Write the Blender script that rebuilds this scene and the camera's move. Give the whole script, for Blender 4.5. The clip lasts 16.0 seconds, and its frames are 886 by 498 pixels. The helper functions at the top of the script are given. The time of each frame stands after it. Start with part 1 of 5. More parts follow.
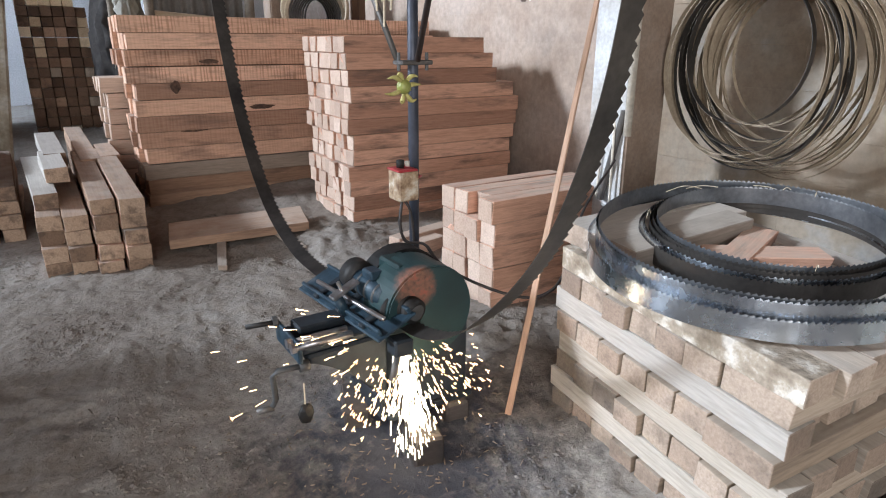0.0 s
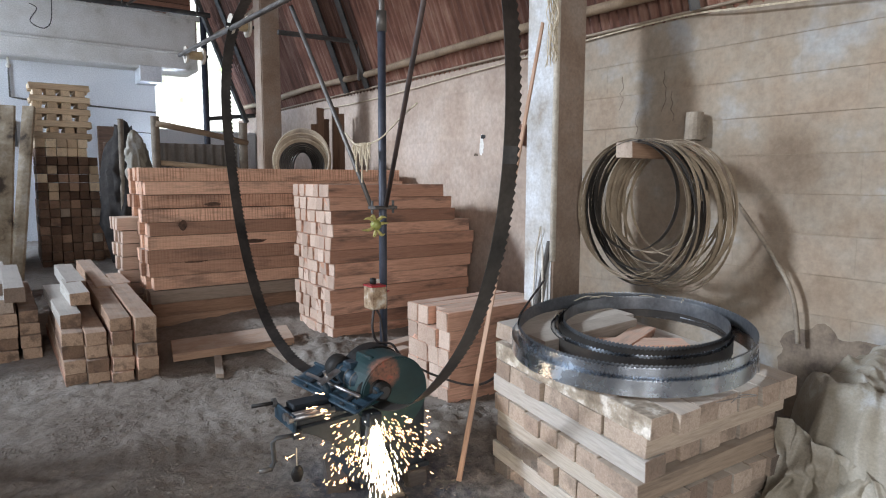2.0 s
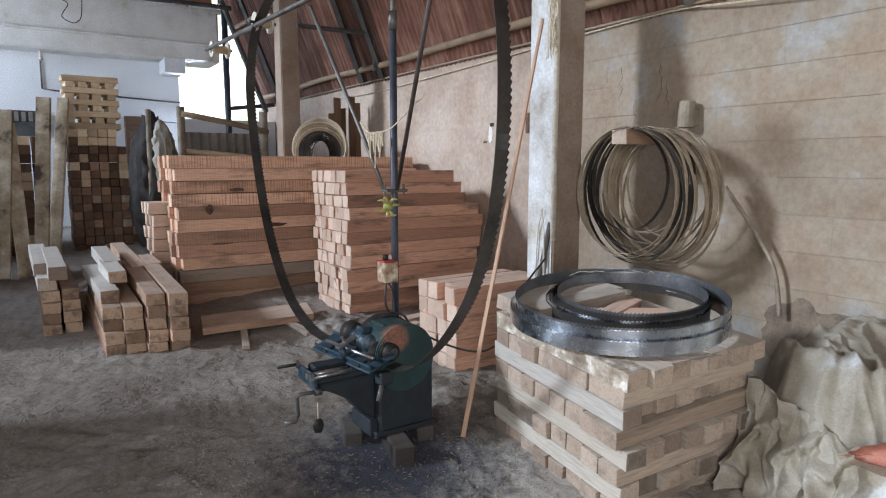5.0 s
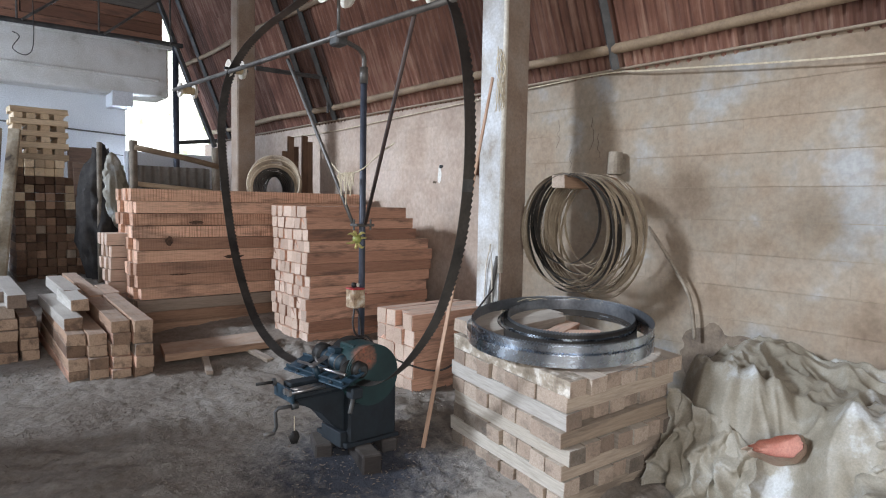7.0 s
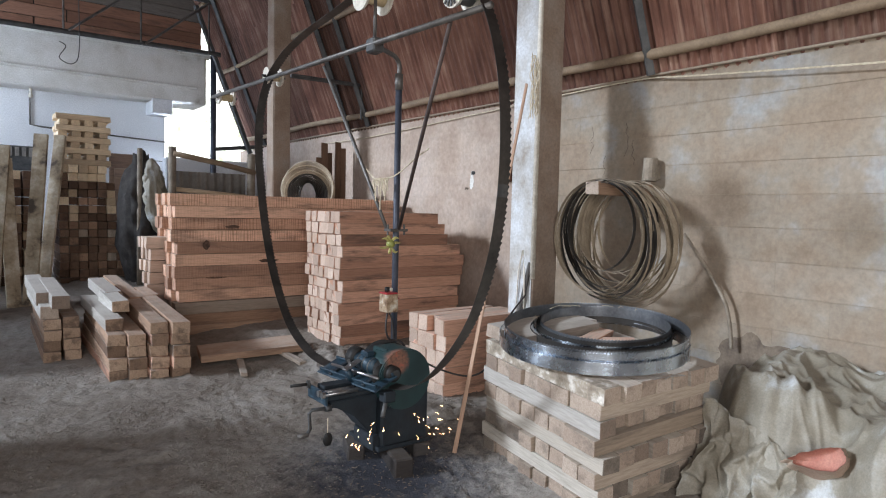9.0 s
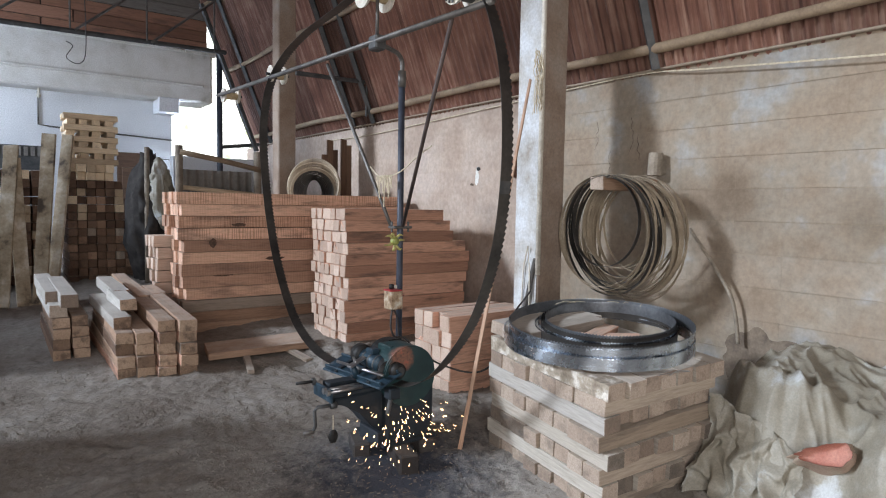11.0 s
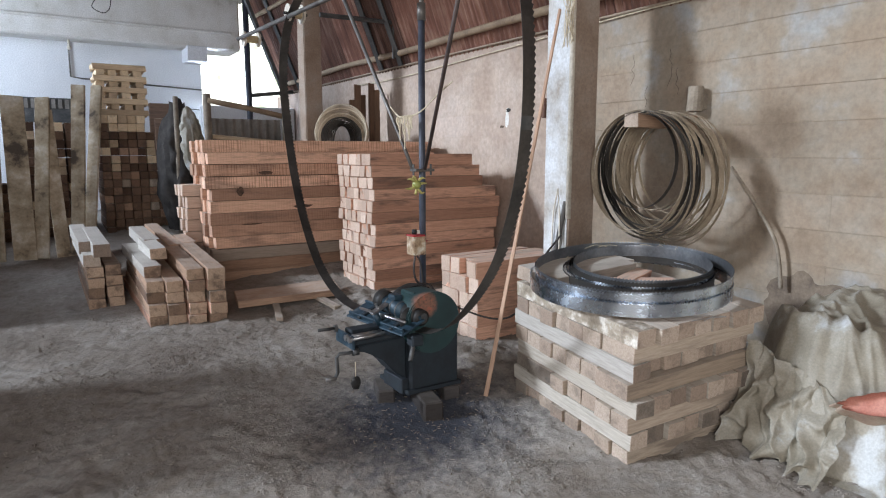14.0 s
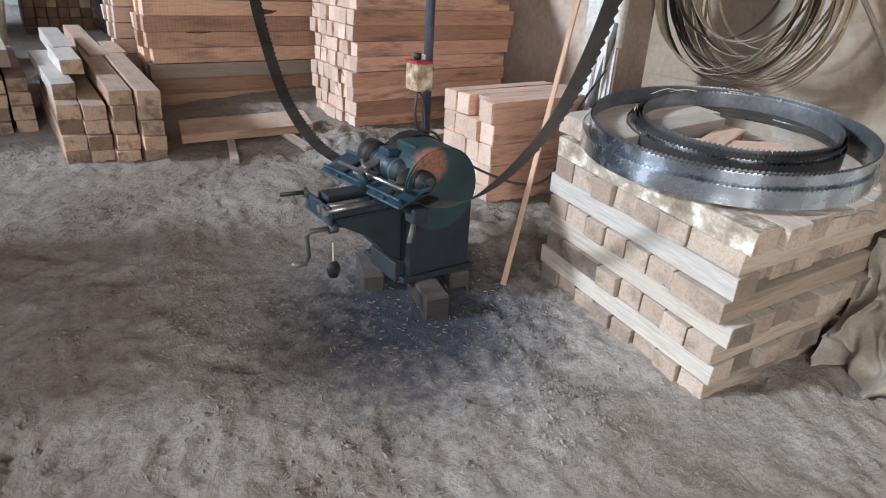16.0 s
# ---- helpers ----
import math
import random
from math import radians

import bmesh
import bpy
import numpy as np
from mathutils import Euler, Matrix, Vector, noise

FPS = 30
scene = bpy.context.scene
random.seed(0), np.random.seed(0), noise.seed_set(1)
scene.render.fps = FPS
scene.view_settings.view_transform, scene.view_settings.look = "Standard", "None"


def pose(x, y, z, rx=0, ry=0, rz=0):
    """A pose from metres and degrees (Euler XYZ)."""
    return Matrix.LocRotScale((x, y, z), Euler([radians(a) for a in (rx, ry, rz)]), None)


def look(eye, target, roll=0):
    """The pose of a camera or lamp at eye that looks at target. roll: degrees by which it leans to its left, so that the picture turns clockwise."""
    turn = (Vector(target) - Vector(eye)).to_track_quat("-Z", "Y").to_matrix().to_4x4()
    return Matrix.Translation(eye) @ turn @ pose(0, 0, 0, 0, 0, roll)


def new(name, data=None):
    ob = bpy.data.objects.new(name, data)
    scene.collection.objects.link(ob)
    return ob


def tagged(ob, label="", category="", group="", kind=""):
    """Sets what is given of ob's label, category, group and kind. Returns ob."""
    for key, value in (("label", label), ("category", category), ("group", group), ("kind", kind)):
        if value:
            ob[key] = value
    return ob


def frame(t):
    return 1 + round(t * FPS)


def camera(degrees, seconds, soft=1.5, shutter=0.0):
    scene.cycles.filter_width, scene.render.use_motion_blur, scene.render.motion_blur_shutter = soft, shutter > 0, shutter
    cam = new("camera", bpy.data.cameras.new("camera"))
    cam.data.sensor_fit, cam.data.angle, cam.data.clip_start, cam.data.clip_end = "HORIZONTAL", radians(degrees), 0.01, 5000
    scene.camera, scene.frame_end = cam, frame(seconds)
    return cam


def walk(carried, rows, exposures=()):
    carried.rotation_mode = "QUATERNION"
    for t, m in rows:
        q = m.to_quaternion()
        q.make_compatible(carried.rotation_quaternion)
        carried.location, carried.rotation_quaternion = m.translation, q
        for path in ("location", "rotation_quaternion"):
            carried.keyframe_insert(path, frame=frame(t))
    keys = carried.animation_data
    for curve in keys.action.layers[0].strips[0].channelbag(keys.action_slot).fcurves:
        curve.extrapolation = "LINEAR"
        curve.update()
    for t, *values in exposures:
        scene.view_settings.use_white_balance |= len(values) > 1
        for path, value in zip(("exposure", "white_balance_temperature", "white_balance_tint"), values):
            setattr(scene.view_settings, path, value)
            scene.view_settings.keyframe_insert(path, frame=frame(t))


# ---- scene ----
cam = camera(69.8, 16.0, soft=1.1)
PATH = [
    (0, (-1.266, -1.519, 1.265), (-0.234, 0.076, 0.64), 0.38),
    (0.5, (-1.297, -1.751, 1.271), (-0.372, -0.065, 0.722), 0.84),
    (1, (-1.388, -1.907, 1.291), (-0.361, -0.236, 0.903), 0.24),
    (1.5, (-1.548, -2.071, 1.311), (-0.408, -0.455, 1.01), 0.7),
    (2, (-1.598, -2.14, 1.324), (-0.454, -0.514, 1.105), 0.19),
    (2.5, (-1.629, -2.162, 1.326), (-0.493, -0.524, 1.16), 0.42),
    (3, (-1.636, -2.163, 1.327), (-0.51, -0.519, 1.159), 0.25),
    (3.5, (-1.647, -2.169, 1.32), (-0.544, -0.515, 1.101), -0.28),
    (3.7, (-1.651, -2.171, 1.321), (-0.553, -0.519, 1.07), -0.37),
    (5.8, (-1.875, -2.568, 1.307), (-0.767, -0.922, 1.055), 0.5),
    (6, (-1.931, -2.586, 1.316), (-0.757, -0.981, 1.108), 0.6),
    (6.5, (-2.031, -2.621, 1.311), (-0.818, -1.041, 1.136), 1.27),
    (7, (-2.066, -2.643, 1.316), (-0.798, -1.103, 1.177), 1.1),
    (7.5, (-2.076, -2.648, 1.316), (-0.859, -1.067, 1.178), 1.06),
    (8, (-2.086, -2.652, 1.305), (-0.887, -1.057, 1.175), 1.03),
    (8.5, (-2.082, -2.649, 1.311), (-0.897, -1.041, 1.198), 1.17),
    (9, (-2.089, -2.64, 1.307), (-0.893, -1.041, 1.188), 1.43),
    (9.2, (-2.087, -2.642, 1.315), (-0.899, -1.036, 1.211), 1.26),
    (11.3, (-2.072, -2.653, 1.315), (-0.904, -1.036, 1.172), 0.82),
    (11.5, (-2.074, -2.65, 1.317), (-0.916, -1.026, 1.168), 0.85),
    (12, (-2.071, -2.654, 1.306), (-0.922, -1.026, 1.14), 1.18),
    (12.5, (-2.067, -2.646, 1.296), (-0.91, -1.023, 1.134), 1.25),
    (13, (-2.069, -2.65, 1.311), (-0.92, -1.018, 1.183), 1.18),
    (13.5, (-2.061, -2.65, 1.303), (-0.926, -1.012, 1.132), 1.22),
    (14, (-1.94, -2.597, 1.278), (-0.871, -0.932, 0.983), -0.08),
    (14.5, (-1.793, -2.5, 1.224), (-0.849, -0.797, 0.769), 1.69),
    (15, (-1.697, -2.311, 1.199), (-0.725, -0.651, 0.654), 2.29),
    (15.5, (-1.663, -2.021, 1.209), (-0.64, -0.473, 0.462), 2.58),
    (16, (-1.559, -1.742, 1.183), (-0.497, -0.255, 0.368), 3.3),
]
EXPOSURES = [(0.0, 0.35), (1.0, 0.16), (2.0, 0.03), (13.5, 0.03), (14.5, 0.27), (16.0, 0.46)]
walk(cam, [(t, look(eye, target, roll)) for t, eye, target, roll in PATH], EXPOSURES)

# ---- world and light ----
world = bpy.data.worlds.new("sky")
scene.world = world
world.use_nodes = True
wn = world.node_tree.nodes
sky = wn.new("ShaderNodeTexSky")
sky.sky_type, sky.sun_disc = "NISHITA", False
sky.sun_elevation, sky.sun_rotation = radians(23.4), radians(292)
wn["Background"].inputs["Strength"].default_value = 0.03
world.node_tree.links.new(sky.outputs["Color"], wn["Background"].inputs["Color"])
sun = new("sun", bpy.data.lights.new("sun", "SUN"))
sun.data.energy, sun.data.angle, sun.data.color = 3.05, radians(7), (0.885, 0.985, 1.12)
sun.matrix_world = look((-8.8, 3.5, 4.1), (0, 0, 0))


def opening_light(eye, target, w, h, power, color=(0.83, 0.975, 1.2)):
    ob = new("opening_light", bpy.data.lights.new("opening_light", "AREA"))
    ob.data.shape, ob.data.size, ob.data.size_y = "RECTANGLE", w, h
    ob.data.energy, ob.data.color = power, color
    ob.matrix_world = look(eye, target)
    return ob


# sky light that comes in by the open side of the shed
opening_light((-5.5, 3.6, 1.9), (0.6, 1.4, 0.6), 8.0, 2.4, 44)
# two warm fill lamps, standing in for unseen openings at the near end
opening_light((-4.6, -4.9, 1.75), (0.1, 0.6, 0.7), 1.3, 2.9, 108, (1.0, 0.965, 0.94))
opening_light((-2.9, -5.8, 1.75), (0.2, 1.0, 0.7), 1.3, 2.9, 108, (1.0, 0.965, 0.94))
# lamp added to brighten the white far building and its beam
opening_light((-4.8, 6.9, 2.9), (-1.8, 8.6, 2.5), 1.5, 1.2, 135)
# daylight from the gap at the far end
opening_light((0.75, 8.3, 2.5), (0.0, 4.0, 0.8), 0.7, 0.9, 25)

# ---- materials ----
def mat(name, rough=0.8, metal=0.0):
    m = bpy.data.materials.new(name)
    m.use_nodes = True
    b = m.node_tree.nodes["Principled BSDF"]
    b.inputs["Roughness"].default_value, b.inputs["Metallic"].default_value = rough, metal
    return m, m.node_tree, b


def node(nt, kind, **values):
    n = nt.nodes.new("ShaderNode" + kind)
    for key, v in values.items():
        if key in n.inputs:
            n.inputs[key].default_value = v
    return n


def ramp(nt, source, stops):
    n = nt.nodes.new("ShaderNodeValToRGB")
    e = n.color_ramp.elements
    while len(e) < len(stops):
        e.new(0.5)
    for el, (p, c) in zip(e, stops):
        el.position, el.color = p, (*c, 1) if len(c) == 3 else c
    nt.links.new(source, n.inputs["Fac"])
    return n.outputs["Color"]


def mix(nt, fac, a, b, blend="MIX"):
    n = nt.nodes.new("ShaderNodeMix")
    n.data_type, n.blend_type = "RGBA", blend
    for sock, v in ((n.inputs["Factor"], fac), (n.inputs["A"], a), (n.inputs["B"], b)):
        if isinstance(v, bpy.types.NodeSocket):
            nt.links.new(v, sock)
        elif isinstance(v, (int, float)):
            sock.default_value = v
        else:
            sock.default_value = (*v, 1)
    return n.outputs["Result"]


def coords(nt, scale=(1, 1, 1), space="Object", shift=None):
    tc = nt.nodes.new("ShaderNodeTexCoord")
    mp = nt.nodes.new("ShaderNodeMapping")
    mp.inputs["Scale"].default_value = scale
    nt.links.new(tc.outputs[space], mp.inputs["Vector"])
    if shift is not None:
        nt.links.new(shift, mp.inputs["Location"])
    return mp.outputs["Vector"]


def noise_tex(nt, vec, scale, detail=4.0, rough=0.6):
    n = node(nt, "TexNoise", Scale=scale, Detail=detail, Roughness=rough)
    nt.links.new(vec, n.inputs["Vector"])
    return n.outputs["Fac"]


def bump(nt, b, height, strength, distance=0.01):
    n = node(nt, "Bump", Strength=strength, Distance=distance)
    nt.links.new(height, n.inputs["Height"])
    nt.links.new(n.outputs["Normal"], b.inputs["Normal"])


def wood(name, light, mid, dark, dust=(0.62, 0.55, 0.47), dusty=0.5, saw=0.5, stain=0.35, vary=1.0):
    """Sawn timber, grain along the object's x; each piece differs by its random value; dust lies on what faces up."""
    m, nt, b = mat(name, 0.82)
    L = nt.links.new
    info = nt.nodes.new("ShaderNodeObjectInfo")
    shift = node(nt, "CombineXYZ")

    def math_node(op, a, k):
        n = node(nt, "Math")
        n.operation, n.inputs[1].default_value = op, k
        L(a, n.inputs[0])
        return n.outputs[0]

    far = math_node("MULTIPLY", info.outputs["Random"], 37.0)
    L(far, shift.inputs[0]), L(far, shift.inputs[1]), L(far, shift.inputs[2])
    own = math_node("FRACT", math_node("MULTIPLY", info.outputs["Random"], 7.31), 1.0)
    grain = noise_tex(nt, coords(nt, (1.1, 30, 30), shift=shift.outputs[0]), 1.6, 6, 0.65)
    big = noise_tex(nt, coords(nt, (1.3, 7, 7), shift=shift.outputs[0]), 1.5, 5, 0.65)
    c = ramp(nt, grain, [(0.28, mid), (0.52, light), (0.74, mid)])
    low = 1 - 0.5 * vary
    tone = ramp(nt, info.outputs["Random"], [(0.0, (low, low - 0.05 * vary, low - 0.08 * vary)), (0.35, (0.9, 0.85, 0.81)), (0.7, (1.05, 1.03, 1.0)), (1.0, (1 + 0.26 * vary, 1 + 0.27 * vary, 1 + 0.27 * vary))])
    c = mix(nt, 1.0, c, tone, "MULTIPLY")
    stains = ramp(nt, big, [(0.51, (0, 0, 0)), (0.65, (stain, stain, stain))])
    c = mix(nt, stains, c, dark)
    height = grain
    if saw > 0.3:
        # strokes of the saw across the face, deep on some pieces and planed away on others
        kerf = node(nt, "TexWave", Scale=12.5, Distortion=10.0, Detail=4.0)
        kerf.wave_type, kerf.bands_direction = "BANDS", "X"
        L(coords(nt, (1, 0.12, 0.12), shift=shift.outputs[0]), kerf.inputs["Vector"])
        worn = ramp(nt, noise_tex(nt, coords(nt, (3, 4, 4), shift=shift.outputs[0]), 2.0, 4), [(0.36, (0.15, 0.15, 0.15)), (0.55, (1, 1, 1))])
        depth = mix(nt, 1.0, worn, ramp(nt, own, [(0.25, (0.12, 0.12, 0.12)), (0.7, (saw, saw, saw))]), "MULTIPLY")
        lines = ramp(nt, kerf.outputs["Fac"], [(0.12, (0.66, 0.56, 0.50)), (0.55, (1.05, 1.05, 1.05))])
        c = mix(nt, depth, c, mix(nt, 1.0, c, lines, "MULTIPLY"))
        height = mix(nt, 0.35, grain, kerf.outputs["Fac"])
    fine = noise_tex(nt, coords(nt, (6, 60, 60), shift=shift.outputs[0]), 2.0, 3)
    c = mix(nt, 1.0, c, ramp(nt, fine, [(0.3, (0.84, 0.82, 0.80)), (0.65, (1.06, 1.06, 1.06))]), "MULTIPLY")
    geo = nt.nodes.new("ShaderNodeNewGeometry")
    sep = nt.nodes.new("ShaderNodeSeparateXYZ")
    L(geo.outputs["Normal"], sep.inputs[0])
    dn = noise_tex(nt, coords(nt, (1, 1, 1), shift=shift.outputs[0]), 9.0, 6)
    up = ramp(nt, sep.outputs["Z"], [(0.6, (0, 0, 0)), (0.95, (dusty, dusty, dusty))])
    dfac = mix(nt, 1.0, up, ramp(nt, dn, [(0.3, (0.35, 0.35, 0.35)), (0.6, (1, 1, 1))]), "MULTIPLY")
    c = mix(nt, dfac, c, dust)
    L(c, b.inputs["Base Color"])
    bump(nt, b, height, 0.5, 0.005)
    return m


def speckled(name, stops, scale=6.0, rough=0.8, metal=0.0, fine=60.0, relief=0.3, distance=0.004, whole=False):
    """Plain surface with a blotchy tone and fine grain."""
    m, nt, b = mat(name, rough, metal)
    v = nt.nodes.new("ShaderNodeNewGeometry").outputs["Position"] if whole else coords(nt)
    a, f = noise_tex(nt, v, scale, 5), noise_tex(nt, v, fine, 3)
    c = ramp(nt, a, stops)
    if whole:
        info = nt.nodes.new("ShaderNodeObjectInfo")
        c = mix(nt, 1.0, c, ramp(nt, info.outputs["Random"], [(0.0, (0.95, 0.95, 0.96)), (0.7, (1, 1, 1)), (1.0, (1.04, 1.05, 1.08))]), "MULTIPLY")
    c = mix(nt, 1.0, c, ramp(nt, f, [(0.3, (0.82, 0.82, 0.82)), (0.7, (1.08, 1.08, 1.08))]), "MULTIPLY")
    nt.links.new(c, b.inputs["Base Color"])
    if relief:
        bump(nt, b, mix(nt, 0.5, a, f), relief, distance)
    return m


plank_wood = wood("plank_wood", (0.72, 0.475, 0.355), (0.58, 0.36, 0.26), (0.16, 0.10, 0.08), dusty=0.55, saw=0.85, stain=0.6, vary=0.95)
red_wood = wood("red_wood", (0.64, 0.385, 0.285), (0.50, 0.285, 0.205), (0.13, 0.085, 0.07), dusty=0.55, saw=0.0, stain=0.8)
end_wood = wood("end_wood", (0.60, 0.475, 0.40), (0.51, 0.39, 0.32), (0.40, 0.26, 0.2), saw=0.1, stain=0.35, vary=0.55)
tan_end = wood("tan_end", (0.43, 0.355, 0.30), (0.325, 0.262, 0.217), (0.18, 0.145, 0.118), saw=0.0, stain=0.6, vary=0.9)
dark_end = wood("dark_end", (0.22, 0.19, 0.165), (0.16, 0.135, 0.115), (0.08, 0.07, 0.06), saw=0.0, stain=0.5, vary=0.6)
side_wood = wood("side_wood", (0.47, 0.44, 0.40), (0.36, 0.33, 0.295), (0.22, 0.185, 0.155), vary=0.7, dust=(0.6, 0.56, 0.5), dusty=0.6, saw=0.0, stain=0.6)
blue_side = wood("weathered_side", (0.55, 0.54, 0.52), (0.44, 0.43, 0.415), (0.30, 0.27, 0.24), vary=0.4, dust=(0.6, 0.57, 0.53), dusty=0.6, saw=0.0, stain=0.5)
pale_wood = wood("pale_wood", (0.47, 0.40, 0.335), (0.36, 0.303, 0.252), (0.18, 0.147, 0.125), vary=0.6, dust=(0.57, 0.53, 0.48), dusty=0.65, saw=0.04, stain=0.5)
bark_edge = speckled("flaking_bark", [(0.3, (0.20, 0.16, 0.12)), (0.5, (0.42, 0.36, 0.29)), (0.62, (0.74, 0.70, 0.64))], 16, 0.95, fine=60, relief=1.0, distance=0.012)
grey_wood = wood("grey_wood", (0.30, 0.24, 0.20), (0.22, 0.18, 0.15), (0.10, 0.085, 0.075), saw=0.2, stain=0.5)
# base darkened for fronts turned from the light; dust keeps the tops pale
log_wood = wood("log_wood", (0.38, 0.25, 0.175), (0.27, 0.17, 0.12), (0.09, 0.06, 0.05), dust=(0.62, 0.55, 0.48), dusty=0.5, saw=0.2, stain=0.5)
log_end = wood("log_end", (0.46, 0.34, 0.255), (0.33, 0.235, 0.175), (0.10, 0.07, 0.055), saw=0.0, stain=0.7)
brown_side = wood("brown_side", (0.37, 0.31, 0.25), (0.28, 0.23, 0.185), (0.14, 0.11, 0.09), vary=0.7, dust=(0.5, 0.45, 0.39), dusty=0.6, saw=0.0, stain=0.7)
dark_wood = wood("dark_wood", (0.20, 0.125, 0.085), (0.13, 0.08, 0.055), (0.05, 0.035, 0.03), saw=0.1, stain=0.5)
yellow_wood = wood("yellow_wood", (0.84, 0.70, 0.51), (0.72, 0.57, 0.40), (0.30, 0.2, 0.13), saw=0.1, stain=0.3, vary=0.7)
old_board = speckled("mottled_board", [(0.33, (0.09, 0.07, 0.055)), (0.42, (0.33, 0.265, 0.185)), (0.54, (0.47, 0.40, 0.30)), (0.66, (0.64, 0.60, 0.53))], 4.0, 0.9, fine=35, relief=0.5, whole=True)
brown_board = wood("brown_board", (0.30, 0.16, 0.11), (0.21, 0.11, 0.075), (0.08, 0.05, 0.04), saw=0.1, stain=0.6)
slate_board = wood("slate_board", (0.20, 0.19, 0.18), (0.14, 0.13, 0.125), (0.06, 0.055, 0.05), saw=0.1, stain=0.6)
lath_wood = wood("lath_wood", (0.66, 0.47, 0.36), (0.58, 0.40, 0.3), (0.4, 0.27, 0.2), saw=0.1, stain=0.2)
bamboo = speckled("bamboo_dusty", [(0.3, (0.20, 0.14, 0.095)), (0.7, (0.36, 0.27, 0.18))], 5, 0.75)
pole_bark = speckled("pole_bark", [(0.3, (0.17, 0.14, 0.11)), (0.7, (0.36, 0.31, 0.25))], 8, 0.9)
block_mat = speckled("mud_block", [(0.27, (0.21, 0.152, 0.107)), (0.44, (0.30, 0.236, 0.176)), (0.55, (0.315, 0.268, 0.213)), (0.66, (0.35, 0.35, 0.345))], 1.7, 0.95, fine=30, relief=0.5, whole=True)
mortar_mat = speckled("mortar", [(0.3, (0.29, 0.23, 0.17)), (0.7, (0.37, 0.305, 0.235))], 1.5, 0.95, whole=True)
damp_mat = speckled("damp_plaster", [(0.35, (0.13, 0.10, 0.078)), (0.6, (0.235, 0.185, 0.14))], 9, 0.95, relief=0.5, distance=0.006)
mortar_dark = speckled("crack_shadow", [(0.3, (0.08, 0.06, 0.045)), (0.7, (0.16, 0.12, 0.09))], 9, 0.95)
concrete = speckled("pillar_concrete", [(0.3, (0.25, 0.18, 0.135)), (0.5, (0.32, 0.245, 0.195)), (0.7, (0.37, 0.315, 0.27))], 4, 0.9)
pinkish_mat = speckled("pinkish_plaster", [(0.28, (0.36, 0.27, 0.21)), (0.5, (0.47, 0.375, 0.31)), (0.68, (0.53, 0.445, 0.385))], 2.2, 0.92, fine=26, relief=0.5, whole=True)
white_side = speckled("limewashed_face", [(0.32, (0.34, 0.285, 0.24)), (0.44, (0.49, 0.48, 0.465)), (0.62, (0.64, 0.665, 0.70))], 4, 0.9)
white_wall = speckled("white_plaster", [(0.3, (0.70, 0.73, 0.77)), (0.7, (0.82, 0.84, 0.87))], 1.5, 0.9)
rough_beam = speckled("stained_beam", [(0.26, (0.42, 0.40, 0.34)), (0.38, (0.68, 0.67, 0.63)), (0.6, (0.80, 0.80, 0.78))], 2.6, 0.9)


def rusty(name, stops):
    """Corrugated iron, rust running down the slope in streaks, each sheet its own tone."""
    m, nt, b = mat(name, 0.75)
    info = nt.nodes.new("ShaderNodeObjectInfo")
    run = noise_tex(nt, coords(nt, (0.7, 13, 0.7)), 2.0, 5, 0.65)
    blot = noise_tex(nt, coords(nt), 2.4, 5)
    c = ramp(nt, mix(nt, 0.4, run, blot), stops)
    c = mix(nt, 1.0, c, ramp(nt, info.outputs["Random"], [(0.0, (0.62, 0.60, 0.60)), (0.5, (1, 1, 1)), (1.0, (1.4, 1.4, 1.42))]), "MULTIPLY")
    nt.links.new(c, b.inputs["Base Color"])
    bump(nt, b, run, 0.2, 0.004)
    return m


roof_mat = rusty("rust_roof", [(0.36, (0.085, 0.038, 0.027)), (0.5, (0.18, 0.083, 0.058)), (0.64, (0.32, 0.20, 0.15))])
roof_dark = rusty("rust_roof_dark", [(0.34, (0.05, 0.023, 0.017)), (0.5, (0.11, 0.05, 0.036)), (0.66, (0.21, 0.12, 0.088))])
steel_paint = speckled("dark_steel", [(0.3, (0.045, 0.05, 0.055)), (0.7, (0.12, 0.12, 0.12))], 7, 0.55, 0.3)
rust_pipe = speckled("brown_pipe", [(0.3, (0.045, 0.035, 0.035)), (0.7, (0.12, 0.085, 0.075))], 9, 0.6, 0.3)
blue_pipe = speckled("blue_grey_pipe", [(0.3, (0.03, 0.037, 0.056)), (0.7, (0.08, 0.09, 0.12))], 9, 0.5, 0.3)
grey_pipe = speckled("grey_pipe", [(0.3, (0.085, 0.08, 0.078)), (0.7, (0.19, 0.18, 0.17))], 9, 0.5, 0.5)
green_paint = speckled("green_paint", [(0.3, (0.008, 0.028, 0.032)), (0.6, (0.012, 0.042, 0.045)), (0.8, (0.03, 0.055, 0.055))], 9, 0.5, fine=50, relief=0.15)
dark_paint = speckled("sooty_blue_paint", [(0.3, (0.008, 0.012, 0.018)), (0.65, (0.014, 0.023, 0.032)), (0.82, (0.035, 0.036, 0.038))], 10, 0.72, fine=50, relief=0.2)
blue_paint = speckled("worn_blue_paint", [(0.3, (0.012, 0.028, 0.045)), (0.6, (0.028, 0.06, 0.088)), (0.74, (0.12, 0.14, 0.16))], 14, 0.5, 0.2)


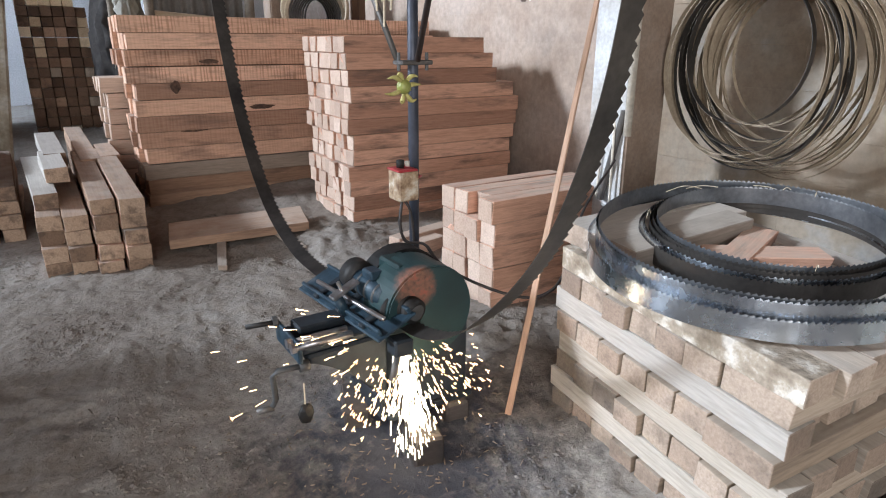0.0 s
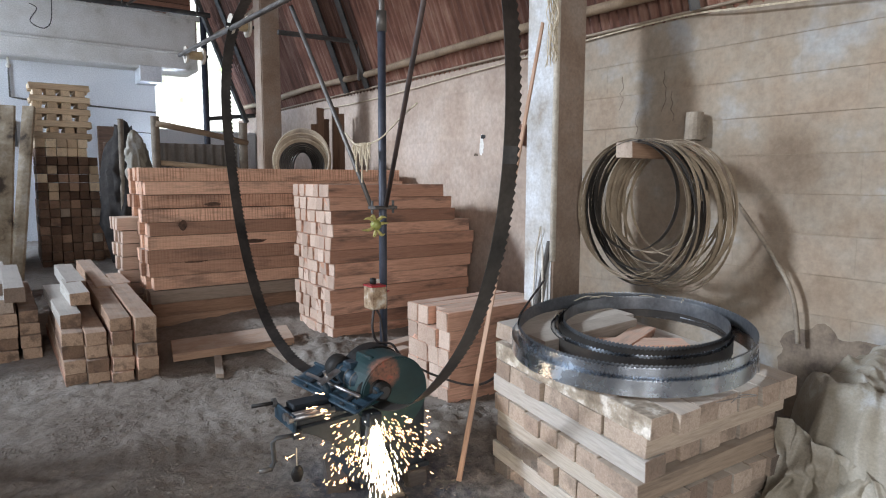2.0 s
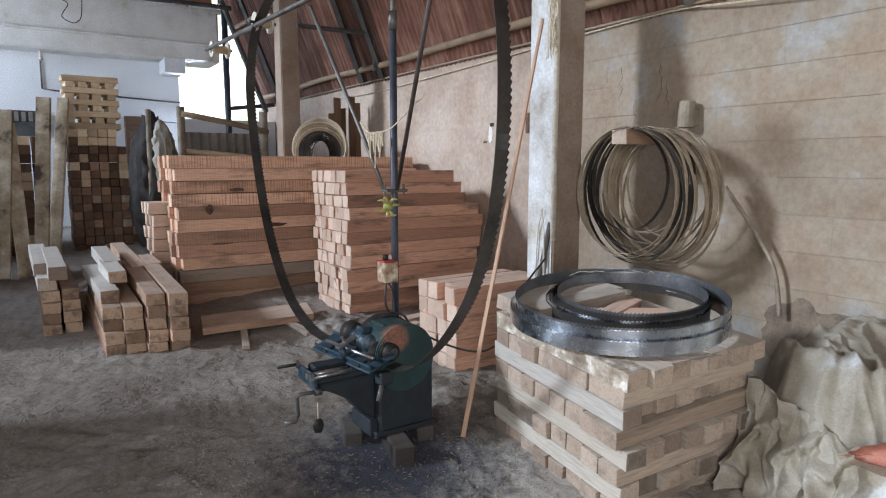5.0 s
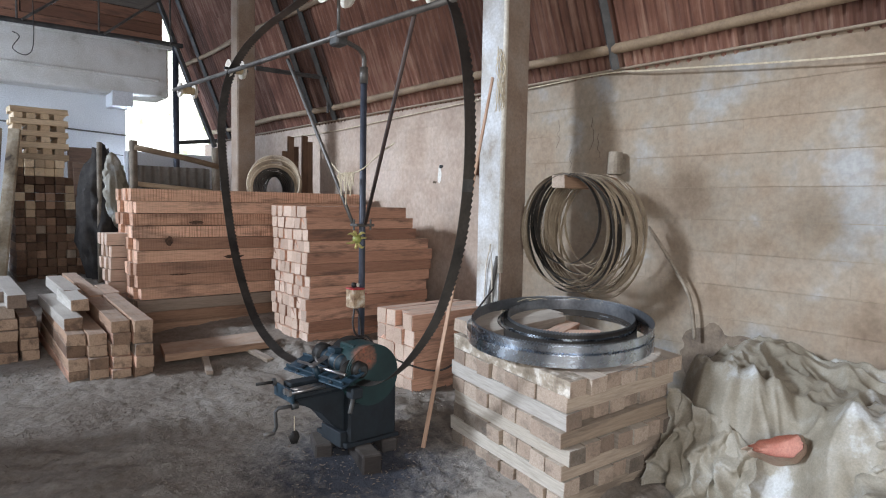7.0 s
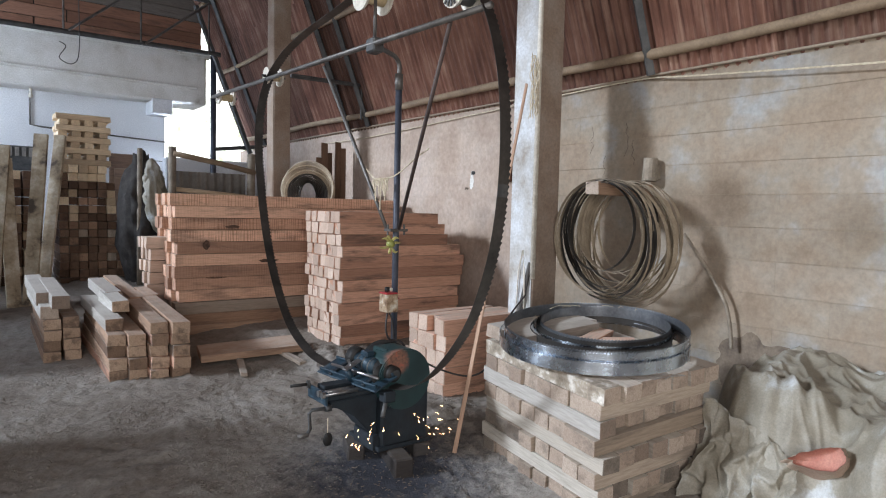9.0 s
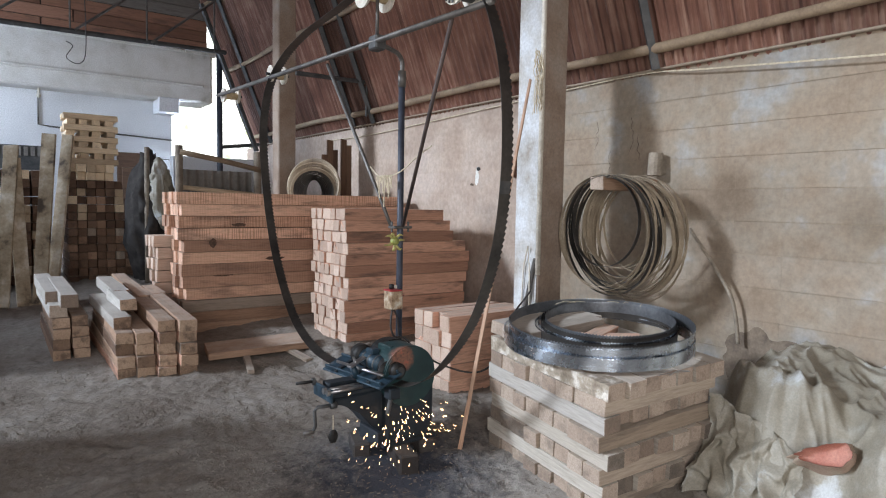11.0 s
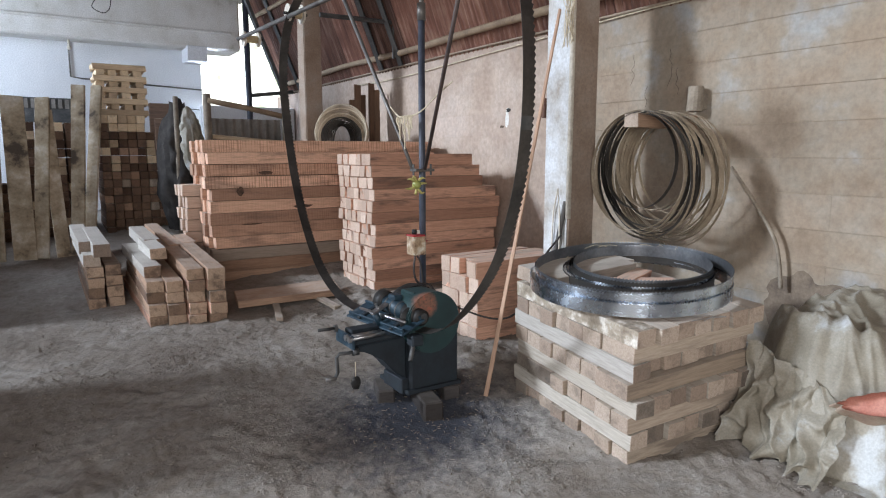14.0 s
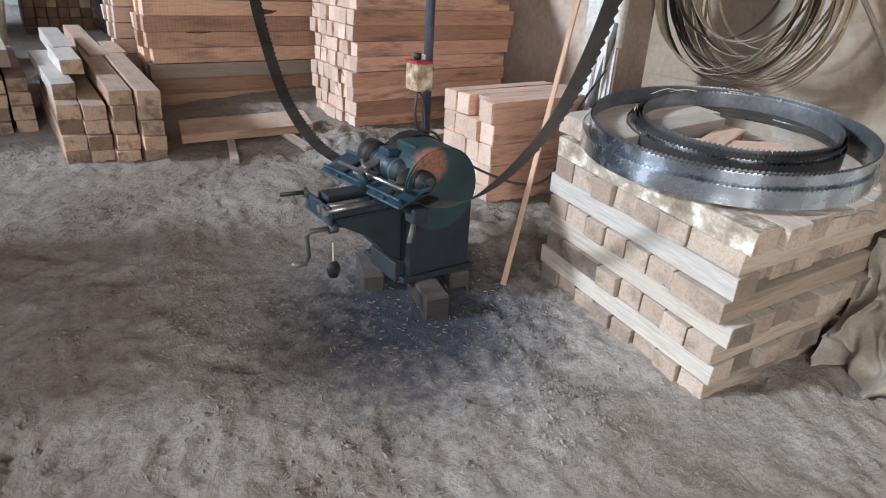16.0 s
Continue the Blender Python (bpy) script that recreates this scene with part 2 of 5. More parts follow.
def rusted_green():
    """Green paint worn through to rust in one soft-edged patch with faded red scrawls."""
    m, nt, b = mat("rusted_green_paint", 0.55)
    geo = nt.nodes.new("ShaderNodeNewGeometry")
    v = geo.outputs["Position"]
    c = ramp(nt, noise_tex(nt, v, 9.0, 5), [(0.3, (0.008, 0.028, 0.032)), (0.6, (0.012, 0.042, 0.045)), (0.8, (0.03, 0.055, 0.055))])
    far = node(nt, "VectorMath")
    far.operation, far.inputs[1].default_value = "DISTANCE", (-0.325, 0.085, 0.525)
    nt.links.new(v, far.inputs[0])
    wob = node(nt, "Math")
    wob.operation, wob.inputs[1].default_value = "MULTIPLY_ADD", 0.05
    nt.links.new(noise_tex(nt, v, 34.0, 5, 0.7), wob.inputs[0]), nt.links.new(far.outputs["Value"], wob.inputs[2])
    patch_fac = ramp(nt, wob.outputs[0], [(0.074, (0.95, 0.95, 0.95)), (0.105, (0, 0, 0))])
    rusty_c = ramp(nt, noise_tex(nt, v, 60.0, 5), [(0.3, (0.10, 0.05, 0.035)), (0.5, (0.22, 0.105, 0.07)), (0.62, (0.30, 0.10, 0.065)), (0.72, (0.36, 0.09, 0.06))])
    nt.links.new(mix(nt, patch_fac, c, rusty_c), b.inputs["Base Color"])
    bump(nt, b, noise_tex(nt, v, 50.0, 3), 0.15, 0.004)
    return m


guard_paint = rusted_green()
rust = speckled("rust_patch", [(0.3, (0.08, 0.045, 0.035)), (0.7, (0.22, 0.11, 0.075))], 16, 0.85)
knot_mat = speckled("knot", [(0.3, (0.04, 0.025, 0.02)), (0.7, (0.16, 0.09, 0.06))], 30, 0.85)
black_iron = speckled("black_iron", [(0.3, (0.012, 0.012, 0.013)), (0.7, (0.04, 0.038, 0.036))], 12, 0.6, 0.4)
bright_steel = speckled("worn_steel", [(0.3, (0.30, 0.30, 0.31)), (0.7, (0.55, 0.55, 0.56))], 20, 0.32, 0.9, relief=0.1)
blade_dark = speckled("dark_blade", [(0.3, (0.042, 0.04, 0.04)), (0.7, (0.105, 0.097, 0.09))], 6, 0.45, 0.6, relief=0.1)
# steel toned down: the dim inner side of the coil, put into the colour
blade_shaded = speckled("oily_blade", [(0.3, (0.16, 0.175, 0.20)), (0.7, (0.34, 0.365, 0.40))], 7, 0.36, 0.85, relief=0.1)


def band_steel():
    """New blade steel, rolled lengthwise: reflections smear across the band; oily stains."""
    m, nt, b = mat("new_blade", 0.3, 1.0)
    tan = nt.nodes.new("ShaderNodeTangent")
    tan.direction_type, tan.axis = "RADIAL", "Z"
    nt.links.new(tan.outputs[0], b.inputs["Tangent"])
    b.inputs["Anisotropic"].default_value, b.inputs["Anisotropic Rotation"].default_value = 0.8, 0.25
    v = coords(nt)
    blot = noise_tex(nt, v, 7.0, 5)
    nt.links.new(ramp(nt, blot, [(0.3, (0.32, 0.36, 0.43)), (0.5, (0.56, 0.63, 0.72)), (0.7, (0.72, 0.79, 0.87))]), b.inputs["Base Color"])
    nt.links.new(ramp(nt, noise_tex(nt, v, 18.0, 4), [(0.3, (0.18, 0.18, 0.18)), (0.7, (0.32, 0.32, 0.32))]), b.inputs["Roughness"])
    return m


blade_steel = band_steel()
blade_old = speckled("old_blade", [(0.3, (0.22, 0.175, 0.13)), (0.55, (0.42, 0.345, 0.255)), (0.75, (0.58, 0.49, 0.38))], 4, 0.7, 0.0)
spool_mat = speckled("wooden_spool", [(0.3, (0.50, 0.38, 0.22)), (0.7, (0.68, 0.55, 0.36))], 14, 0.7)
white_plastic = speckled("dirty_white_plastic", [(0.3, (0.55, 0.5, 0.42)), (0.7, (0.78, 0.75, 0.68))], 14, 0.5)
switch_mat = speckled("grimy_switch_box", [(0.36, (0.16, 0.09, 0.05)), (0.5, (0.40, 0.29, 0.19)), (0.64, (0.62, 0.58, 0.50))], 18, 0.6)
red_plastic = speckled("red_plastic", [(0.3, (0.35, 0.03, 0.04)), (0.7, (0.5, 0.06, 0.06))], 20, 0.5)
cable_mat = speckled("black_cable", [(0.3, (0.02, 0.018, 0.018)), (0.7, (0.06, 0.05, 0.05))], 20, 0.6)
string_mat = speckled("pale_string", [(0.3, (0.5, 0.42, 0.3)), (0.7, (0.7, 0.63, 0.5))], 30, 0.9)
bloom_mat = speckled("wilted_bloom", [(0.3, (0.36, 0.33, 0.09)), (0.7, (0.58, 0.52, 0.22))], 40, 0.6)
fruit_mat = speckled("green_fruit", [(0.3, (0.22, 0.25, 0.06)), (0.7, (0.36, 0.37, 0.12))], 30, 0.45)
# the bluish-white last stop paints the sheen of the woven plastic in patches
sack_mat = speckled("dusty_woven_sack", [(0.30, (0.20, 0.175, 0.135)), (0.48, (0.275, 0.25, 0.20)), (0.57, (0.325, 0.305, 0.26)), (0.66, (0.50, 0.52, 0.53))], 4.2, 0.55, fine=110, relief=0.5)
pink_mat = speckled("pink_sack_lining", [(0.3, (0.40, 0.15, 0.115)), (0.7, (0.52, 0.27, 0.21))], 8, 0.75, fine=120)
faded_pink = speckled("faded_pink_sack", [(0.3, (0.36, 0.235, 0.18)), (0.55, (0.44, 0.32, 0.25)), (0.7, (0.46, 0.39, 0.31))], 9, 0.75, fine=120)
dark_cloth = speckled("dark_cloth", [(0.3, (0.015, 0.014, 0.014)), (0.7, (0.06, 0.052, 0.048))], 8, 0.9)
tin_mat = speckled("tin_sheet", [(0.3, (0.14, 0.13, 0.12)), (0.7, (0.27, 0.25, 0.23))], 5, 0.7)
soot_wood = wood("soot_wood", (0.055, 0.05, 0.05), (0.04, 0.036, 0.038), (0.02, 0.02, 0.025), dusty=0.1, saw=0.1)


def make_floor_mat():
    m, nt, b = mat("sawdust", 0.97)
    v = coords(nt)
    big, mid = noise_tex(nt, v, 0.9, 4), noise_tex(nt, v, 15.0, 8, 0.72)
    fine, chips = noise_tex(nt, v, 45.0, 5, 0.7), node(nt, "TexVoronoi", Scale=30.0)
    nt.links.new(v, chips.inputs["Vector"])
    c = ramp(nt, big, [(0.32, (0.18, 0.15, 0.127)), (0.48, (0.265, 0.238, 0.211)), (0.64, (0.365, 0.346, 0.323))])
    c = mix(nt, 1.0, c, ramp(nt, mid, [(0.3, (0.74, 0.70, 0.66)), (0.55, (1, 1, 1)), (0.75, (1.16, 1.15, 1.14))]), "MULTIPLY")
    c = mix(nt, 1.0, c, ramp(nt, fine, [(0.3, (0.76, 0.74, 0.72)), (0.43, (0.96, 0.96, 0.96)), (0.65, (1.10, 1.10, 1.10))]), "MULTIPLY")
    # iron swarf that has fallen round the grinder
    geo = nt.nodes.new("ShaderNodeNewGeometry")
    far = node(nt, "VectorMath")
    far.operation = "DISTANCE"
    far.inputs[1].default_value = (-0.40, 0.02, -0.03)
    nt.links.new(geo.outputs["Position"], far.inputs[0])
    add = node(nt, "Math")
    add.operation, add.inputs[1].default_value = "ADD", -0.3
    wob = node(nt, "Math")
    wob.operation = "ADD"
    nt.links.new(mid, add.inputs[0])
    nt.links.new(far.outputs["Value"], wob.inputs[0]), nt.links.new(add.outputs[0], wob.inputs[1])
    swarf = ramp(nt, wob.outputs[0], [(0.40, (0.94, 0.94, 0.94)), (0.90, (0, 0, 0))])
    c = mix(nt, swarf, c, (0.035, 0.043, 0.065))
    nt.links.new(c, b.inputs["Base Color"])
    bump(nt, b, mix(nt, 0.5, mid, mix(nt, 0.25, fine, chips.outputs["Distance"])), 0.8, 0.022)
    return m


floor_mat = make_floor_mat()
chip_mat = speckled("wood_chip", [(0.3, (0.11, 0.09, 0.07)), (0.5, (0.21, 0.175, 0.145)), (0.7, (0.36, 0.31, 0.26))], 3.0, 0.95, relief=0)


def glow(name, color, strength):
    m = bpy.data.materials.new(name)
    m.use_nodes = True
    nt = m.node_tree
    e = nt.nodes.new("ShaderNodeEmission")
    e.inputs["Color"].default_value, e.inputs["Strength"].default_value = (*color, 1), strength
    nt.links.new(e.outputs[0], nt.nodes["Material Output"].inputs["Surface"])
    return m


spark_mat = glow("white_hot", (1.0, 0.80, 0.52), 22)
ember_mat = glow("orange_hot", (1.0, 0.56, 0.29), 11)
# emission that stands in for daylight on the panel beyond the far end
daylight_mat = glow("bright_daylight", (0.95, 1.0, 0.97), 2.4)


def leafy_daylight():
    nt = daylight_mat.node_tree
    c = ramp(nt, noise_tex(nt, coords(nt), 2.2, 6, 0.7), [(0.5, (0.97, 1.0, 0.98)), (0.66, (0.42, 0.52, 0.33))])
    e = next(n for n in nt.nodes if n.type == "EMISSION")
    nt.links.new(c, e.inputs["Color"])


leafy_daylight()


# ---- building helpers ----
def ground(x, y):
    """Height of the sloping floor."""
    return 0.0675 * x + 0.0603 * y


TILT = Matrix.Rotation(-0.0602, 4, "Y") @ Matrix.Rotation(0.0602, 4, "X")


def mesh(name, bm, material, smooth=False):
    me = bpy.data.meshes.new(name)
    bmesh.ops.recalc_face_normals(bm, faces=bm.faces)
    bm.to_mesh(me)
    bm.free()
    for k in (material if isinstance(material, (list, tuple)) else [material]):
        me.materials.append(k)
    if smooth:
        for p in me.polygons:
            p.use_smooth = True
    return me


def part(name, bm, material, parent=None, label="", smooth=False):
    ob = new(name, mesh(name, bm, material, smooth))
    ob.parent = parent
    if label:
        ob["label"] = label
    return ob


def thing(name, label, category, m=None, group="", kind=""):
    ob = new(name)
    ob.empty_display_size = 0.1
    if m is not None:
        ob.matrix_world = m
    return tagged(ob, label, category, group, kind)


def add_box(bm, lo, hi, bevel=0.0, m=None):
    r = bmesh.ops.create_cube(bm, size=1)["verts"]
    c = [(a + b) / 2 for a, b in zip(lo, hi)]
    d = [b - a for a, b in zip(lo, hi)]
    for v in r:
        v.co = Vector((c[0] + v.co.x * d[0], c[1] + v.co.y * d[1], c[2] + v.co.z * d[2]))
    if bevel:
        es = list({e for v in r for e in v.link_edges})
        out = bmesh.ops.bevel(bm, geom=es, offset=bevel, segments=1, affect="EDGES")
        r = list({v for f in out["faces"] for v in f.verts} | {v for v in r if v.is_valid})
    if m is not None:
        bmesh.ops.transform(bm, matrix=m, verts=r)
    return r


def box(lo, hi, bevel=0.0, m=None):
    bm = bmesh.new()
    add_box(bm, lo, hi, bevel, m)
    return bm


def add_rod(bm, a, b, r, r2=None, n=12, caps=True):
    a, b = Vector(a), Vector(b)
    d = b - a
    m = Matrix.Translation((a + b) / 2) @ d.to_track_quat("Z", "Y").to_matrix().to_4x4()
    bmesh.ops.create_cone(bm, cap_ends=caps, segments=n, radius1=r, radius2=r if r2 is None else r2, depth=d.length, matrix=m)


def rod(a, b, r, r2=None, n=12):
    bm = bmesh.new()
    add_rod(bm, a, b, r, r2, n)
    return bm


def add_tube(bm, pts, r, n=8, closed=False, radii=None):
    """A round tube along points."""
    pts = [Vector(p) for p in pts]
    rings, k = [], len(pts)
    up = Vector((0.13, 0.21, 0.97)).normalized()
    for i, p in enumerate(pts):
        d = (pts[(i + 1) % k] - pts[i - 1]) if closed or 0 < i < k - 1 else (pts[1] - pts[0] if i == 0 else pts[-1] - pts[-2])
        d.normalize()
        u = d.cross(up)
        if u.length < 0.05:
            u = d.cross(Vector((1, 0, 0)))
        u.normalize()
        w = d.cross(u)
        rr = radii[i] if radii else r
        rings.append([bm.verts.new(p + rr * (math.cos(a) * u + math.sin(a) * w)) for a in [2 * math.pi * j / n for j in range(n)]])
    for i in range(k if closed else k - 1):
        a, b = rings[i], rings[(i + 1) % k]
        for j in range(n):
            bm.faces.new((a[j], a[(j + 1) % n], b[(j + 1) % n], b[j]))
    if not closed:
        bm.faces.new(rings[0]), bm.faces.new(rings[-1][::-1])


def tube(pts, r, n=8, closed=False, radii=None):
    bm = bmesh.new()
    add_tube(bm, pts, r, n, closed, radii)
    return bm


def curve_through(pts, steps=8, closed=False):
    """Points of a smooth curve through the given ones."""
    pts = [Vector(p) for p in pts]
    k, out = len(pts), []
    for i in range(k if closed else k - 1):
        p = [pts[(i + j) % k] if closed else pts[min(max(i + j, 0), k - 1)] for j in (-1, 0, 1, 2)]
        for s in range(steps):
            t = s / steps
            out.append(0.5 * (2 * p[1] + (p[2] - p[0]) * t + (2 * p[0] - 5 * p[1] + 4 * p[2] - p[3]) * t * t + (3 * p[1] - p[0] - 3 * p[2] + p[3]) * t ** 3))
    if not closed:
        out.append(pts[-1])
    return out


def even(pts, step, closed=True):
    """The same line with points a step apart."""
    pts = [Vector(p) for p in pts] + ([Vector(pts[0])] if closed else [])
    seg = [(b - a).length for a, b in zip(pts, pts[1:])]
    total = sum(seg)
    n = max(8, round(total / step))
    out, i, run = [], 0, 0.0
    for k in range(n if closed else n + 1):
        d = total * k / n
        while i < len(seg) - 1 and run + seg[i] < d:
            run += seg[i]
            i += 1
        out.append(pts[i].lerp(pts[i + 1], min(1, (d - run) / max(seg[i], 1e-9))))
    return out


def add_blade(bm, pts, across, width, tooth=0.0, closed=True, thick=0.0016):
    """A toothed steel band along points; across: the way from its back to its teeth; a tooth for every point."""
    n = len(pts)
    across = [Vector(across).normalized()] * n if not isinstance(across, list) else across
    rows = []
    for i, p in enumerate(pts):
        d = (pts[(i + 1) % n] - pts[i - 1]) if closed or 0 < i < n - 1 else (pts[1] - pts[0] if i == 0 else pts[-1] - pts[-2])
        nrm = d.cross(across[i]).normalized() * thick / 2
        lo, hi = p - across[i] * width / 2, p + across[i] * width / 2
        tip = (p + pts[(i + 1) % n]) / 2 + across[i] * (width / 2 + tooth) + d.normalized() * tooth * 0.5 if i < n - 1 or closed else hi
        rows.append([bm.verts.new(q) for q in (lo + nrm, hi + nrm, lo - nrm, hi - nrm)] + [bm.verts.new(tip)])
    for i in range(n if closed else n - 1):
        a, b = rows[i], rows[(i + 1) % n]
        bm.faces.new((a[0], b[0], b[1], a[1]))
        bm.faces.new((a[3], b[3], b[2], a[2]))
        bm.faces.new((a[2], b[2], b[0], a[0]))
        if tooth:
            bm.faces.new((a[1], b[1], a[4]))
            bm.faces.new((b[3], a[3], a[4]))


def ring_points(c, rx, ry, n, m=None, wob=0.0, seed=0):
    out = []
    for i in range(n):
        a = 2 * math.pi * i / n
        k = 1 + wob * math.sin(2 * a + seed) + wob * 0.5 * math.sin(3 * a + 2 * seed)
        p = Vector((rx * k * math.cos(a), ry * k * math.sin(a), 0))
        out.append(Vector(c) + (m @ p if m is not None else p))
    return out


rng = random.Random(7)
timber_meshes = {}


def timber_mesh(length, width, height, material, variant=0, ends=None, tight=False):
    """A sawn timber from x = 0 to its length, centred in y, from z = 0 up; corners a little out of true."""
    key = (round(length, 2), round(width, 3), round(height, 3), material.name, variant, ends.name if ends else "", tight)
    if key not in timber_meshes:
        r = random.Random(str(key))
        k = 0.45 if tight else 1.0
        bm = bmesh.new()
        add_box(bm, (0, -width / 2, 0), (length, width / 2, height))
        for v in bm.verts:
            v.co += Vector((r.uniform(-0.009, 0.009) * k, r.uniform(-0.004, 0.004) * k, r.uniform(-0.0035, 0.003) * k))
        bmesh.ops.bevel(bm, geom=list(bm.edges), offset=0.0022 if tight else 0.003, segments=1, affect="EDGES")
        if ends:
            for f in bm.faces:
                if abs(f.normal.x) > 0.6:
                    f.material_index = 1
        timber_meshes[key] = mesh("timber", bm, [material, ends] if ends else material)
    return timber_meshes[key]


def timber(parent, m, length, width, height, material, name="timber", label="", variant=None, ends=None, tight=False):
    ob = new(name, timber_mesh(length, width, height, material, rng.randrange(3) if variant is None else variant, ends, tight))
    ob.parent = parent
    ob.matrix_basis = m
    if label:
        ob["label"] = label
    return ob


# ---- the setting ----
WALL_X, WALL_TOP = 1.75, 2.278


def relief(x, y):
    """Unevenness of the trodden sawdust over its slope."""
    p = Vector((x, y, 0))
    warp = Vector((noise.noise(p * 2.1), noise.noise(p * 2.1 + Vector((5, 2, 0))), 0))
    h = 0.014 * noise.noise(p * 1.7) + 0.007 * noise.noise(p * 8.0)
    q = p + warp * 0.22
    a1 = 1 - min(1, 2.4 * abs(noise.noise(Vector((q.x * 10 + q.y * 4, q.y * 8 - q.x * 4, 4.0)))))
    a2 = 1 - min(1, 2.2 * abs(noise.noise(Vector((q.x * 21, q.y * 19, 9.0)))))
    rough = 0.55 + 0.45 * noise.noise(p * 0.8 + Vector((2, 7, 1)))
    h += (0.021 * a1 ** 3 + 0.010 * a2 ** 3) * rough - 0.05 * max(0.0, noise.noise(q * 4.2 + Vector((1, 1, 3))) - 0.28) + 0.003 * noise.noise(p * 30) + 0.0022 * noise.noise(p * 60)
    # loose heaps behind the grinder
    for hx, hy, r, k in ((0.25, 0.45, 0.3, 0.05), (0.2, 1.85, 0.4, 0.05), (-0.25, 0.3, 0.3, 0.02), (-0.6, 0.15, 0.35, 0.015)):
        h += k * math.exp(-((x - hx) ** 2 + (y - hy) ** 2) / r ** 2 * 2) * (1 + 0.8 * noise.noise(p * 14))
    return h


def make_floor():
    """One sloping sheet of trodden sawdust, finer where the work goes on."""
    xs = [-40, -20, -12] + [-9 + 0.5 * i for i in range(10)] + [-4 + 0.06 * i for i in range(30)] + [-2.2 + 0.021 * i for i in range(160)] + [1.2 + 0.05 * i for i in range(12)] + [2.5]
    ys = [-40, -20, -12, -9, -8, -7, -6.5] + [-6 + 0.5 * i for i in range(7)] + [-2.4 + 0.021 * i for i in range(220)] + [2.25 + 0.05 * i for i in range(60)] + [5.4, 6, 7, 8, 9, 10, 12, 14]
    verts, faces = [], []
    for y in ys:
        for x in xs:
            verts.append((x, y, ground(x, y) + relief(x, y)))
    w = len(xs)
    for j in range(len(ys) - 1):
        for i in range(w - 1):
            a = j * w + i
            faces.append((a, a + 1, a + w + 1, a + w))
    me = bpy.data.meshes.new("floor")
    me.from_pydata(verts, [], faces)
    me.materials.append(floor_mat)
    for p in me.polygons:
        p.use_smooth = True
    tagged(new("floor", me), "uneven floor of trodden grey-brown sawdust", "floor", kind="structure")


make_floor()


def make_clods():
    """Small lumps of trodden sawdust, thick in patches."""
    r = random.Random(33)
    verts, faces = [], []
    shape = [(1, 0, 0), (-1, 0, 0), (0, 1, 0), (0, -1, 0), (0, 0, 1), (0, 0, -1)]
    tri = [(0, 2, 4), (2, 1, 4), (1, 3, 4), (3, 0, 4), (2, 0, 5), (1, 2, 5), (3, 1, 5), (0, 3, 5)]
    made = 0
    while made < 26000:
        x, y = r.uniform(-2.6, 1.0), r.uniform(-2.0, 2.8)
        if noise.noise(Vector((x * 2.3, y * 2.3, 6))) + 0.5 * noise.noise(Vector((x * 7, y * 7, 2))) < r.uniform(-0.1, 0.5):
            continue
        s = 0.0018 + 0.0065 * r.random() ** 3
        a = r.uniform(0, 6.28)
        c, d = math.cos(a), math.sin(a)
        z, n = ground(x, y) + relief(x, y) + 0.25 * s, len(verts)
        ln = r.uniform(1, 2.2)
        for px, py, pz in shape:
            px, py, pz = px * s * ln * r.uniform(0.6, 1.2), py * s * r.uniform(0.6, 1.2), pz * s * r.uniform(0.4, 0.9)
            verts.append((x + c * px - d * py, y + d * px + c * py, z + pz))
        faces += [tuple(n + i for i in f) for f in tri]
        made += 1
    me = bpy.data.meshes.new("sawdust_clods")
    me.from_pydata(verts, [], faces)
    me.materials.append(floor_mat)
    tagged(new("sawdust_clods", me), "small clods of trodden sawdust on the floor", "sawdust", kind="stuff")


make_clods()


def make_chips():
    """Loose shavings and chips strewn over the floor."""
    r = random.Random(21)
    verts, faces = [], []
    for i in range(1500):
        if i % 4 == 0:
            x, y = r.gauss(0.05, 0.35), r.gauss(0.55, 0.3)
        elif i % 4 == 1:
            x, y = r.gauss(-0.5, 0.35), r.gauss(0.0, 0.4)
        else:
            x, y = r.uniform(-2.6, 0.9), r.uniform(-1.9, 2.6)
        a, w, ln, tilt = r.uniform(0, 6.28), r.uniform(0.002, 0.006), r.uniform(0.006, 0.024), r.uniform(-0.5, 0.5)
        z = ground(x, y) + relief(x, y) + 0.003
        d, e = Vector((math.cos(a), math.sin(a), tilt)), Vector((-math.sin(a), math.cos(a), r.uniform(-0.5, 0.5)))
        c = Vector((x, y, z))
        n = len(verts)
        up = Vector((0, 0, 0.003))
        verts += [c - d * ln / 2 - e * w / 2, c + d * ln / 2 - e * w / 2, c + d * ln / 2 + e * w / 2, c - d * ln / 2 + e * w / 2, c + up, c - up]
        faces += [(n, n + 1, n + 4), (n + 1, n + 2, n + 4), (n + 2, n + 3, n + 4), (n + 3, n, n + 4), (n + 1, n, n + 5), (n + 2, n + 1, n + 5), (n + 3, n + 2, n + 5), (n, n + 3, n + 5)]
    me = bpy.data.meshes.new("wood_chips")
    me.from_pydata(verts, [], faces)
    me.materials.append(chip_mat)
    tagged(new("wood_chips", me), "loose wood chips and shavings on the sawdust", "wood chips", kind="stuff")


make_chips()


